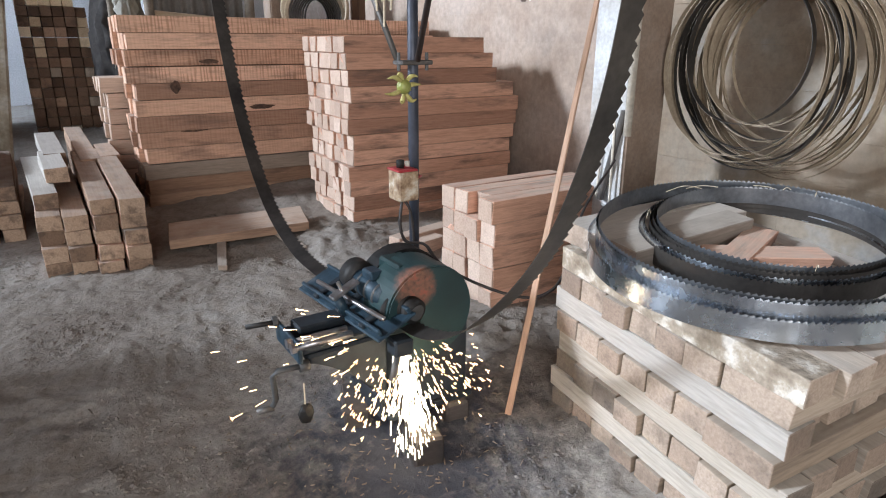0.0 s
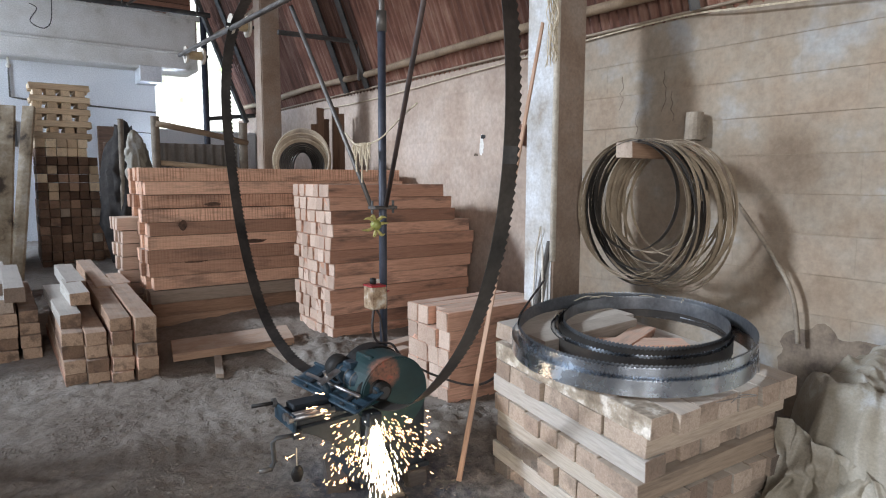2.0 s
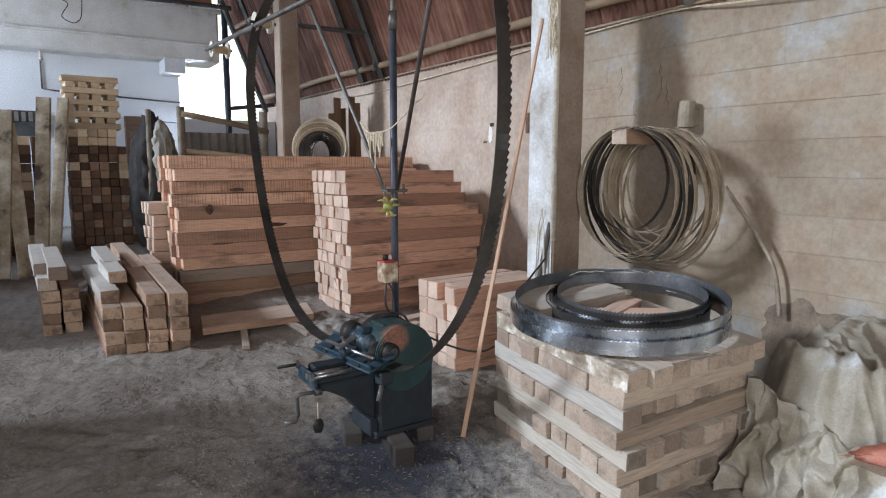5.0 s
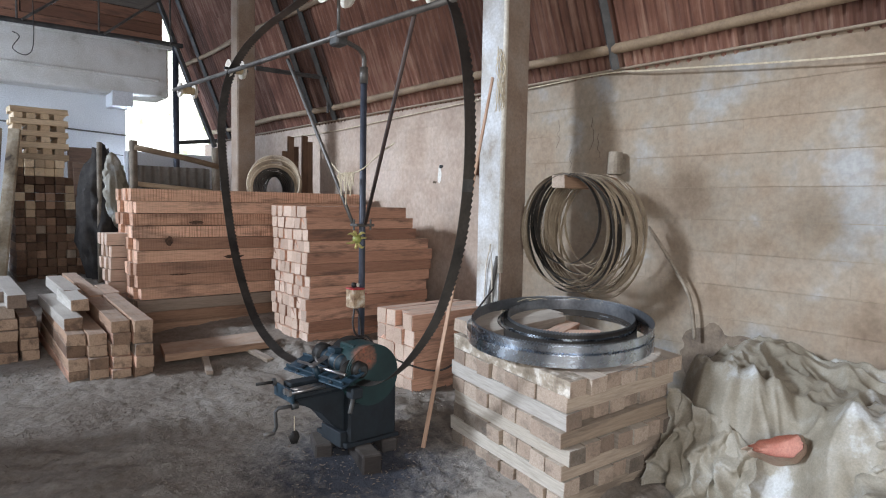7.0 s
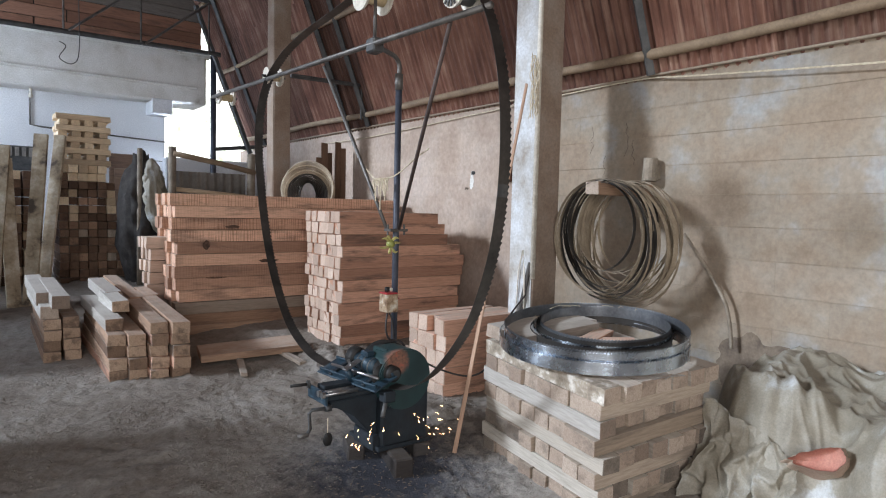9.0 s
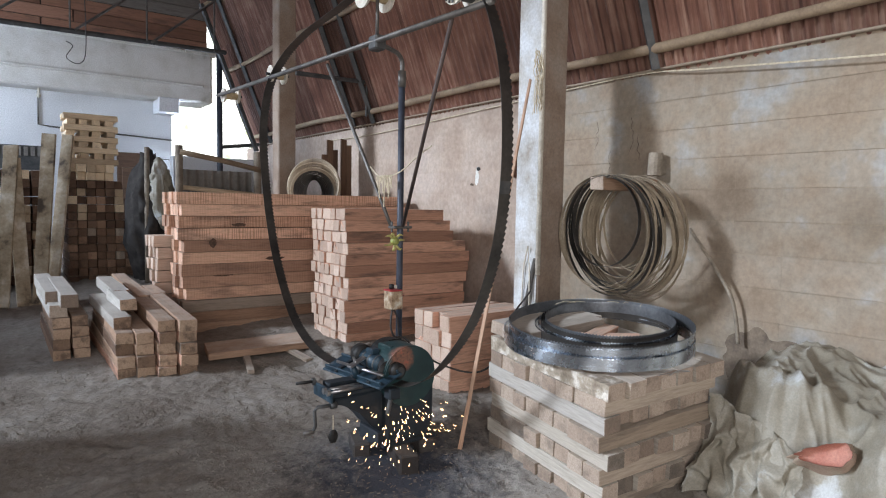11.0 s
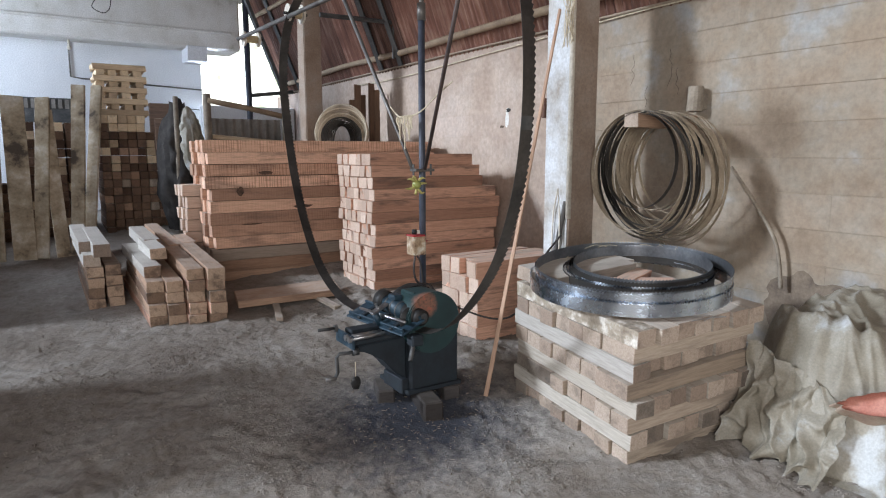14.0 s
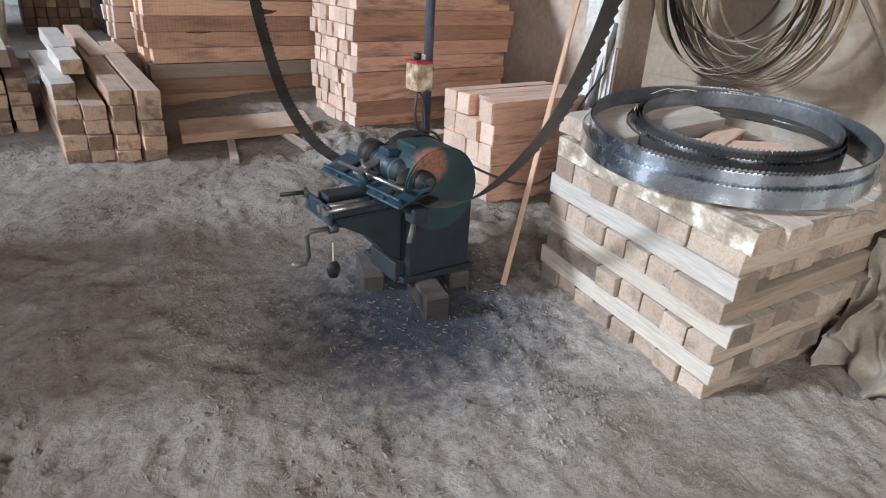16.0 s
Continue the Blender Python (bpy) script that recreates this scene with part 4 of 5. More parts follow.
def fence_and_clutter():
    f = thing("fence", "rough pole fence with corrugated tin behind the planks", "fence")
    part("post", rod((-0.11, 5.5, 0.3), (-0.11, 5.5, 2.0), 0.045), pole_bark, f, "", True)
    part("post", rod((0.86, 5.5, 0.3), (0.86, 5.5, 1.98), 0.05), pole_bark, f, "", True)
    part("rail", tube([(-0.11, 5.46, 1.92), (0.4, 5.46, 1.84), (0.9, 5.46, 1.74)], 0.035), bamboo, f, "", True)
    part("rail", tube([(-0.11, 5.56, 1.5), (0.9, 5.56, 1.42)], 0.03), yellow_wood, f, "", True)
    bm = bmesh.new()
    vs = []
    for i in range(61):
        x = -0.08 + 0.9 * i / 60
        vs.append([bm.verts.new((x, 5.62 + 0.02 * math.sin(i * 0.9) + k, z)) for z in (1.25, 1.72) for k in (0, 0.003)])
    for a, b in zip(vs, vs[1:]):
        bm.faces.new((a[0], b[0], b[2], a[2])), bm.faces.new((a[1], a[3], b[3], b[1]))
    part("tin_sheet", bm, tin_mat, f, "dirty corrugated tin")
    # dark things hung by the far posts
    cl = thing("covered_heap", "dark cloth-covered heap beside a pole", "heap")
    bm = bmesh.new()
    bmesh.ops.create_icosphere(bm, subdivisions=4, radius=1)
    for v in bm.verts:
        n = noise.noise(v.co * 2.3) * 0.25 + 0.35 * (1 - min(1, 2.5 * abs(noise.noise(Vector((v.co.x * 5, v.co.y * 5, v.co.z * 1.6))))))
        v.co = Vector((-0.33 + v.co.x * 0.22 * (1 + n), 6.1 + v.co.y * 0.3 * (1 + n), 1.05 + v.co.z * 0.85 * (1 + 0.3 * n)))
    part("cover", bm, dark_cloth, cl, "", True)
    part("pole", rod((-0.43, 5.75, 0.3), (-0.40, 5.85, 1.98), 0.03), pole_bark, cl, "", True)
    sack = thing("hanging_sack", "grey crumpled sack hung on a pole", "sack")
    bm = bmesh.new()
    bmesh.ops.create_icosphere(bm, subdivisions=4, radius=1)
    for v in bm.verts:
        n = 0.9 * (1 - min(1, 2.6 * abs(noise.noise(v.co * Vector((4, 4, 1.3)))))) - 0.3
        t = (v.co.z + 1) / 2
        v.co = Vector((-0.30 + 0.09 * (1 - t) + v.co.x * 0.095 * (1 + n), 5.7 + v.co.y * 0.07 * (1 + n), 1.40 + v.co.z * 0.46))
    part("cloth", bm, sack_mat, sack, "", True)
    low = thing("low_wall", "dark low wall of stacked slabs behind the fence", "wall")
    part("slab", box((-0.1, 5.9, 0.3), (1.7, 6.05, 1.3), 0.01), dark_wood, low)
    part("slab", box((0.3, 7.6, 0.4), (1.74, 7.8, 2.02), 0.02), white_wall, low, "weathered grey parapet")
    # coil and slats behind the planks
    c = thing("blade_coil", "coil of pale and dark saw blades leaning behind the planks", "saw blade coil")
    for i in range(18):
        r = COIL_R - 0.0075 * i
        m = Matrix.Rotation(radians(-52 + 5 * i), 3, "Z") @ Matrix.Rotation(radians(90), 3, "X")
        pts = ring_points((COIL_X + 0.006 * i, 4.05 + 0.012 * i, COIL_Z - 0.006 * i), r * 1.02, r, 48, m, 0.012, i)
        bm = bmesh.new()
        add_blade(bm, pts, (0.25, 1, 0.1), 0.05, thick=0.0125)
        part("band", bm, blade_dark if i > 9 else string_mat if i in (3, 7) else blade_old, c)
    part("prop", box((0.94, 4.06, 0.28), (1.04, 4.26, 1.235), 0.006), dark_wood, c, "dark timber prop")
    for x, y, z in SLABS:
        sl = thing("slab_board", "rough dark slab board standing against the wall", "board", group="slab boards")
        m = Matrix.Translation((x, y, 0.33)) @ pose(0, 0, 0, 0, -90, 0) @ pose(0, 0, 0, 90, 0, 0)
        timber(sl, m, z - 0.35, 0.075, 0.03, dark_wood, "board")


stack_a(), stack_b(), stack_c(), log_piles(), criss_cross_stack(), dark_stack(), leaning_boards(), fence_and_clutter()


# ---- the saw blade on its frame ----
LOOP_X = -0.36
LOOP = [(-0.22, 0.50), (-0.40, 0.645), (-0.56, 0.83), (-0.665, 1.04), (-0.725, 1.25), (-0.752, 1.5), (-0.74, 1.76), (-0.69, 1.98), (-0.58, 2.2), (-0.36, 2.38),
        (0.05, 2.47), (0.45, 2.48), (0.80, 2.44), (1.18, 2.385), (1.5, 2.29), (1.75, 2.12), (1.855, 1.83), (1.81, 1.46), (1.69, 1.07), (1.52, 0.76),
        (1.31, 0.53), (1.05, 0.405), (0.82, 0.37), (0.5, 0.375), (0.15, 0.40), (-0.05, 0.425)]


def hung_blade():
    b = thing("band_saw_blade", "long dark toothed band saw blade hung in a loop", "saw blade")
    pts = even(curve_through([(LOOP_X - (0.05 * max(0, y - 0.6)), y * (0.98 if y > 0 else 0.965), z) for y, z in LOOP], 8, True), 0.026)
    across = []
    for p in pts:
        # the band turns a little flat where it runs over the table
        k = max(0.0, min(1.0, (0.62 - p.z) / 0.2)) if p.z < 0.62 else 0.0
        across.append(Vector((1, 0, 0)).lerp(Vector((0.9, 0, 0.25)), k).normalized())
    bm = bmesh.new()
    add_blade(bm, pts, across, 0.054, 0.010)
    part("band", bm, blade_dark, b)
    bm = bmesh.new()
    add_blade(bm, pts[40:43], across[40:43], 0.052, 0.0, False, 0.0034)
    part("weld", bm, steel_paint, b, "ground welded joint")
    return b


def spool(parent, c, axis, r, width, hub, material=spool_mat):
    """A grooved roller: two flanges on a narrower drum."""
    c, axis = Vector(c), Vector(axis).normalized()
    s = part("roller", rod(c - axis * width / 2, c + axis * width / 2, hub, n=20), material, parent, "", True)
    for k in (-1, 1):
        a = c + axis * (k * width / 2)
        part("flange", rod(a - axis * 0.008, a + axis * 0.008, r, r * 0.93, 24), white_plastic, s, "pale worn flange")
    part("axle", rod(c - axis * (width / 2 + 0.035), c + axis * (width / 2 + 0.035), 0.010), black_iron, s)
    return s


def frame_stand():
    f = thing("blade_stand", "blue-grey pipe stand with a crossbar and rollers", "stand")
    mx, my = -0.135, 0.425
    part("mast", rod((mx, my, 0.2), (mx, my, 2.06), 0.0185, n=16), blue_pipe, f, "dark blue pipe mast", True)
    part("socket", rod((mx, my, 1.98), (mx, my, 2.07), 0.023, n=16), grey_pipe, f, "", True)
    part("elbow", tube(curve_through([(mx, my, 2.06), (mx, my, 2.12), (mx - 0.03, my - 0.01, 2.155), (mx - 0.09, my - 0.04, 2.165), (-0.37, 0.3, 2.165)]), 0.013, 10), grey_pipe, f, "", True)
    part("crossbar", rod((-0.457, 2.77, 2.2), (-0.36, -0.62, 2.155), 0.0145, n=12), grey_pipe, f, "", True)
    part("tee", box((-0.40, 0.26, 2.125), (-0.335, 0.345, 2.20), 0.008), steel_paint, f)
    part("riser", rod((-0.37, 0.3, 2.19), (-0.37, 0.3, 2.42), 0.009), grey_pipe, f, "", True)
    part("clamp", box((mx - 0.06, my - 0.035, 1.185), (mx + 0.06, my + 0.035, 1.20), 0.003), grey_pipe, f, "bolted clamp plate")
    for x in (-0.055, 0.055):
        part("bolt", rod((mx + x, my, 1.165), (mx + x, my, 1.225), 0.006, n=6), steel_paint, f)
    part("brace", tube([(mx - 0.05, my + 0.02, 1.2), (-0.20, 0.52, 1.33), (-0.375, 0.88, 2.15)], 0.0105, 8), grey_pipe, f, "grey pipe brace", True)
    part("brace", tube([(mx - 0.0, my - 0.03, 1.2), (-0.355, -0.335, 2.15)], 0.0105, 8), rust_pipe, f, "rusty brown pipe brace", True)
    ax = (1, 0.0, 0.0)
    spool(f, (-0.362, 1.70, 2.215), ax, 0.062, 0.095, 0.03)
    spool(f, (-0.365, 2.72, 2.20), ax, 0.06, 0.115, 0.03)
    spool(f, (-0.36, 0.34, 2.425), ax, 0.085, 0.14, 0.04)
    w = spool(f, (-0.36, -0.43, 2.25), ax, 0.075, 0.10, 0.05, steel_paint)
    # spoked face of the near roller
    for i in range(16):
        a = 2 * math.pi * i / 16
        part("spoke", rod((-0.425, -0.43 + 0.03 * math.cos(a), 2.25 + 0.03 * math.sin(a)), (-0.425, -0.43 + 0.068 * math.cos(a), 2.25 + 0.068 * math.sin(a)), 0.005, n=5), steel_paint, w)
    return f


def switch_box():
    s = thing("switch_box", "grimy white switch box with red trim on the mast", "switch")
    part("case", box((-0.245, 0.335, 0.735), (-0.165, 0.415, 0.84), 0.006), switch_mat, s)
    part("trim", box((-0.248, 0.332, 0.838), (-0.17, 0.418, 0.846), 0.003), red_plastic, s, "red lid edge")
    part("knob", rod((-0.22, 0.37, 0.85), (-0.22, 0.37, 0.875), 0.014), black_iron, s, "black knob", True)
    part("knob", rod((-0.19, 0.375, 0.85), (-0.19, 0.375, 0.868), 0.008), white_plastic, s, "", True)
    part("strap", tube([(-0.16, 0.40, 0.79), (-0.135, 0.396, 0.80), (-0.108, 0.42, 0.80), (-0.13, 0.452, 0.80)], 0.004, 6), red_plastic, s)
    c = thing("power_cable", "black power cable slung from the switch to the wall", "cable")
    part("cable", tube(curve_through([(-0.215, 0.37, 0.735), (-0.23, 0.36, 0.65), (-0.2, 0.37, 0.58), (-0.13, 0.36, 0.56), (-0.1, 0.30, 0.50), (0.0, 0.22, 0.43), (0.12, 0.12, 0.385), (0.22, 0.08, 0.39), (0.34, 0.12, 0.44), (0.6, 0.3, 0.6), (0.95, 0.47, 0.75)]), 0.006, 6), cable_mat, c, "", True)
    part("cable", tube(curve_through([(-0.205, 0.38, 0.735), (-0.17, 0.39, 0.68), (-0.15, 0.40, 0.55), (-0.15, 0.38, 0.45)]), 0.005, 6), cable_mat, c, "", True)


def offering():
    b = thing("flower_offering", "wilted green flower and fruit tied to the mast", "flower")
    bm = bmesh.new()
    bmesh.ops.create_icosphere(bm, subdivisions=2, radius=0.026, matrix=Matrix.Translation((-0.185, 0.40, 1.115)))
    part("fruit", bm, fruit_mat, b, "green fruit", True)
    for i, (dx, dz, ln) in enumerate((p[0] * 1.05, p[1] * 0.7, 1) for p in ((-0.06, 0.045, 1), (-0.03, 0.06, 1), (0.04, 0.05, 1), (-0.07, -0.03, 1), (-0.02, -0.07, 1), (0.035, -0.065, 1), (0.05, 0.01, 1))):
        bm = bmesh.new()
        pts = curve_through([(-0.185, 0.40, 1.115 + dz * 0.3), (-0.185 + dx * 0.6, 0.39, 1.115 + dz), (-0.185 + dx * 1.1, 0.385, 1.115 + dz * 0.9)], 4)
        add_tube(bm, pts, 0.008, 6, radii=[0.009 * (1 - 0.7 * abs(2 * k / (len(pts) - 1) - 0.8)) for k in range(len(pts))])
        part("petal", bm, bloom_mat, b, "", True)
    s = thing("string_bundle", "bundle of pale strings tied between the braces", "string")
    part("cord", tube(curve_through([(-0.235, 0.60, 1.54), (-0.235, 0.52, 1.49), (-0.225, 0.46, 1.475), (-0.19, 0.35, 1.50), (-0.2, 0.15, 1.58), (-0.22, 0.0, 1.62)], 5), 0.004, 5), string_mat, s)
    for i in range(14):
        y = 0.53 - 0.012 * i
        ln = 0.045 + 0.028 * ((i * 5) % 4) + (0.05 if i == 7 else 0)
        part("strand", tube(curve_through([(-0.225, y, 1.485), (-0.228 + 0.004 * (i % 3), y + 0.01, 1.485 - ln * 0.5), (-0.225, y + 0.004 * (i % 4), 1.485 - ln)], 4), 0.004, 5), string_mat, s)


hung_blade(), frame_stand(), switch_box(), offering()


# ---- the grinder ----
def grinder():
    g = thing("saw_sharpener", "dark green saw-sharpening grinder black with soot on wooden blocks", "grinding machine")
    y0 = 0.10
    # cabinet with a round-topped front
    part("cabinet", box((-0.40, y0 + 0.01, 0.075), (-0.105, 0.40, 0.40), 0.012), dark_paint, g, "sooty dark blue cabinet")
    part("skirt", box((-0.425, y0 - 0.005, 0.062), (-0.095, 0.41, 0.085), 0.004), dark_paint, g)
    bm = bmesh.new()
    add_rod(bm, (-0.272, y0 + 0.16, 0.425), (-0.272, y0 - 0.012, 0.425), 0.16, n=48)
    bmesh.ops.bevel(bm, geom=[e for e in bm.edges if len(e.link_faces) == 2 and any(len(f.verts) > 4 for f in e.link_faces)], offset=0.006, segments=2, affect="EDGES")
    part("wheel_guard", bm, guard_paint, g, "dark green round wheel guard with a rusty patch", False)
    part("back_cover", rod((-0.245, 0.30, 0.43), (-0.245, 0.38, 0.43), 0.15, n=40), black_iron, g, "black rear wheel")
    part("teal_top", box((-0.35, 0.16, 0.525), (-0.26, 0.30, 0.575), 0.008), green_paint, g)
    # grinding head: motor and spindle, which dip together at each tooth
    head = part("grinding_head", rod((-0.39, 0.17, 0.483), (-0.362, 0.095, 0.47), 0.046, n=28), black_iron, g, "sooty spindle housing", True)
    part("motor", rod((-0.41, 0.33, 0.50), (-0.395, 0.165, 0.484), 0.044, n=28), blue_paint, head, "blue electric motor", True)
    part("fan_cover", rod((-0.412, 0.39, 0.508), (-0.41, 0.325, 0.503), 0.056, n=28), black_iron, head, "black fan cover", True)
    for k in range(3):
        y = 0.30 - 0.05 * k
        part("band", rod((-0.407 + 0.004 * k, y, 0.497 - 0.005 * k), (-0.4065 + 0.004 * k, y - 0.008, 0.496 - 0.005 * k), 0.0465, n=28), steel_paint, head, "", True)
    part("terminal_box", box((-0.43, 0.22, 0.53), (-0.38, 0.29, 0.56), 0.006), blue_paint, head)
    part("cap", rod((-0.362, 0.098, 0.47), (-0.354, 0.062, 0.465), 0.044, 0.041, n=28), black_iron, head, "black round cap", True)
    part("cap_face", rod((-0.354, 0.063, 0.465), (-0.353, 0.057, 0.464), 0.028, n=24), steel_paint, head)
    part("grinding_wheel", rod((-0.395, 0.115, 0.455), (-0.395, 0.108, 0.455), 0.064, n=32), black_iron, head, "thin grey grinding wheel", True)
    # arm that carries the bed
    bm = bmesh.new()
    prof = [(-0.67, 0.35), (-0.67, 0.322), (-0.60, 0.305), (-0.53, 0.262), (-0.46, 0.17), (-0.40, 0.13), (-0.40, 0.36)]
    f = [bm.verts.new((x, y0 + 0.05, z)) for x, z in prof]
    bk = [bm.verts.new((x, y0 + 0.22, z)) for x, z in prof]
    bm.faces.new(f), bm.faces.new(bk[::-1])
    for i in range(len(prof)):
        bm.faces.new((f[i], f[(i + 1) % len(prof)], bk[(i + 1) % len(prof)], bk[i]))
    bmesh.ops.bevel(bm, geom=list(bm.edges), offset=0.008, segments=1, affect="EDGES")
    part("arm", bm, dark_paint, g, "sooty cast-iron arm")
    bed = part("bed", box((-0.69, 0.165, 0.348), (-0.43, 0.34, 0.378), 0.006), dark_paint, g, "slotted dark bed")
    part("slide", box((-0.66, 0.245, 0.378), (-0.50, 0.33, 0.405), 0.006), dark_paint, bed)
    part("end_plate", box((-0.705, 0.135, 0.338), (-0.69, 0.34, 0.405), 0.004), blue_paint, bed)
    for y in (0.145, 0.185):
        part("guide_rod", rod((-0.72, y, 0.392), (-0.53, y - 0.01, 0.40), 0.011), bright_steel, bed, "bright steel guide rod", True)
        part("nut", rod((-0.723, y, 0.392), (-0.708, y, 0.392), 0.017, n=6), bright_steel, bed)
    part("feed_rod", rod((-0.80, 0.34, 0.405), (-0.70, 0.32, 0.408), 0.008), black_iron, bed, "", True)
    part("collar", rod((-0.717, 0.328, 0.407), (-0.702, 0.326, 0.407), 0.019, n=12), steel_paint, bed)
    # crank
    crank = part("crank", tube([(-0.68, 0.15, 0.325), (-0.765, 0.16, 0.325), (-0.78, 0.16, 0.31), (-0.777, 0.155, 0.235), (-0.79, 0.155, 0.215)], 0.009, 8), steel_paint, g, "worn steel crank", True)
    part("grip", rod((-0.785, 0.155, 0.21), (-0.835, 0.165, 0.205), 0.010), grey_pipe, crank, "", True)
    part("hub", rod((-0.70, 0.15, 0.325), (-0.67, 0.15, 0.325), 0.018), steel_paint, crank, "", True)
    part("cord", rod((-0.70, 0.12, 0.285), (-0.70, 0.12, 0.205), 0.0025, n=5), string_mat, g)
    bm = bmesh.new()
    bmesh.ops.create_icosphere(bm, subdivisions=2, radius=0.024, matrix=Matrix.Translation((-0.70, 0.12, 0.18)) @ Matrix.Diagonal((1, 0.8, 1.4, 1)))
    for v in bm.verts:
        v.co += v.normal * 0.008 * noise.noise(v.co * 40)
    part("weight", bm, black_iron, g, "dark tied weight")
    # blade table on its slant, with guides
    tm = Matrix.Translation((-0.435, 0.29, 0.418)) @ Matrix.Rotation(radians(3), 4, "Z") @ Matrix.Rotation(radians(-2), 4, "X") @ Matrix.Rotation(radians(-24), 4, "Y")
    table = part("table", box((-0.075, -0.26, 0), (0.075, 0.33, 0.012), 0.004, tm), blue_paint, g, "scuffed blue guide table")
    for x in (-0.06, 0.055):
        part("rail", box((x, -0.25, 0.012), (x + 0.012, 0.31, 0.034), 0.003, tm), blue_paint, table)
    for y in (-0.16, 0.0, 0.17):
        part("cross_bar", box((-0.07, y, 0.012), (0.07, y + 0.028, 0.026), 0.003, tm), dark_paint, table)
    part("guide_bar", rod(tm @ Vector((-0.02, -0.24, 0.05)), tm @ Vector((-0.03, 0.2, 0.055)), 0.008), bright_steel, table, "bright guide bar", True)
    part("clamp_post", rod(tm @ Vector((-0.055, -0.02, 0.01)), tm @ Vector((-0.055, -0.02, 0.085)), 0.017, n=14), blue_paint, table, "", True)
    part("clamp_arm", box((-0.075, -0.04, 0.082), (0.03, 0.0, 0.096), 0.004, tm), bright_steel, table)
    part("clamp_screw", rod(tm @ Vector((-0.03, -0.02, 0.09)), tm @ Vector((-0.03, -0.02, 0.125)), 0.007), bright_steel, table)
    part("lever", rod((-0.43, 0.02, 0.36), (-0.475, -0.02, 0.29), 0.011), steel_paint, g, "short steel lever", True)
    part("lever_block", box((-0.45, 0.0, 0.345), (-0.385, 0.06, 0.40), 0.006), dark_paint, g)
    part("foot_plate", box((-0.44, 0.13, 0.06), (-0.40, 0.33, 0.14), 0.004, None), dark_paint, g)
    # wooden blocks under it
    for x, y, w, d, h, a in ((-0.345, 0.02, 0.10, 0.26, 0.10, -14), (-0.16, 0.14, 0.09, 0.24, 0.085, -8), (-0.47, 0.26, 0.09, 0.2, 0.08, -20)):
        z = ground(x, y) - 0.03
        part("wooden_block", box((-w / 2, -d / 2 + 0.05, 0), (w / 2, d / 2 + 0.05, 0.066 - z), 0.008, pose(x, y, z, 0, 0, a)), soot_wood, g, "near-black wooden block")
    return head


grinding_head = grinder()


# ---- coils, stick, sacks ----
def lath():
    s = thing("leaning_lath", "thin pale wooden lath leaning on the pillar", "lath")
    a, b = Vector((0.0, 0.0, -0.01)), Vector((0.78, 0.34, 2.13))
    q = (b - a).to_track_quat("X", "Z").to_matrix().to_4x4()
    timber(s, Matrix.Translation(a) @ q, (b - a).length, 0.022, 0.016, lath_wood, "lath")
    t = thing("string_tangle", "tangle of dry strings tied to the pillar", "string")
    r = random.Random(5)
    for i in range(16):
        x, y, z = 0.93, 0.42, 1.98
        pts = [(x + r.uniform(-0.03, 0.03), y + r.uniform(-0.03, 0.03), z + 0.35 - 0.12 * k + r.uniform(-0.04, 0.04)) for k in range(4)]
        part("strand", tube(curve_through(pts, 4), 0.003, 4), string_mat, t)


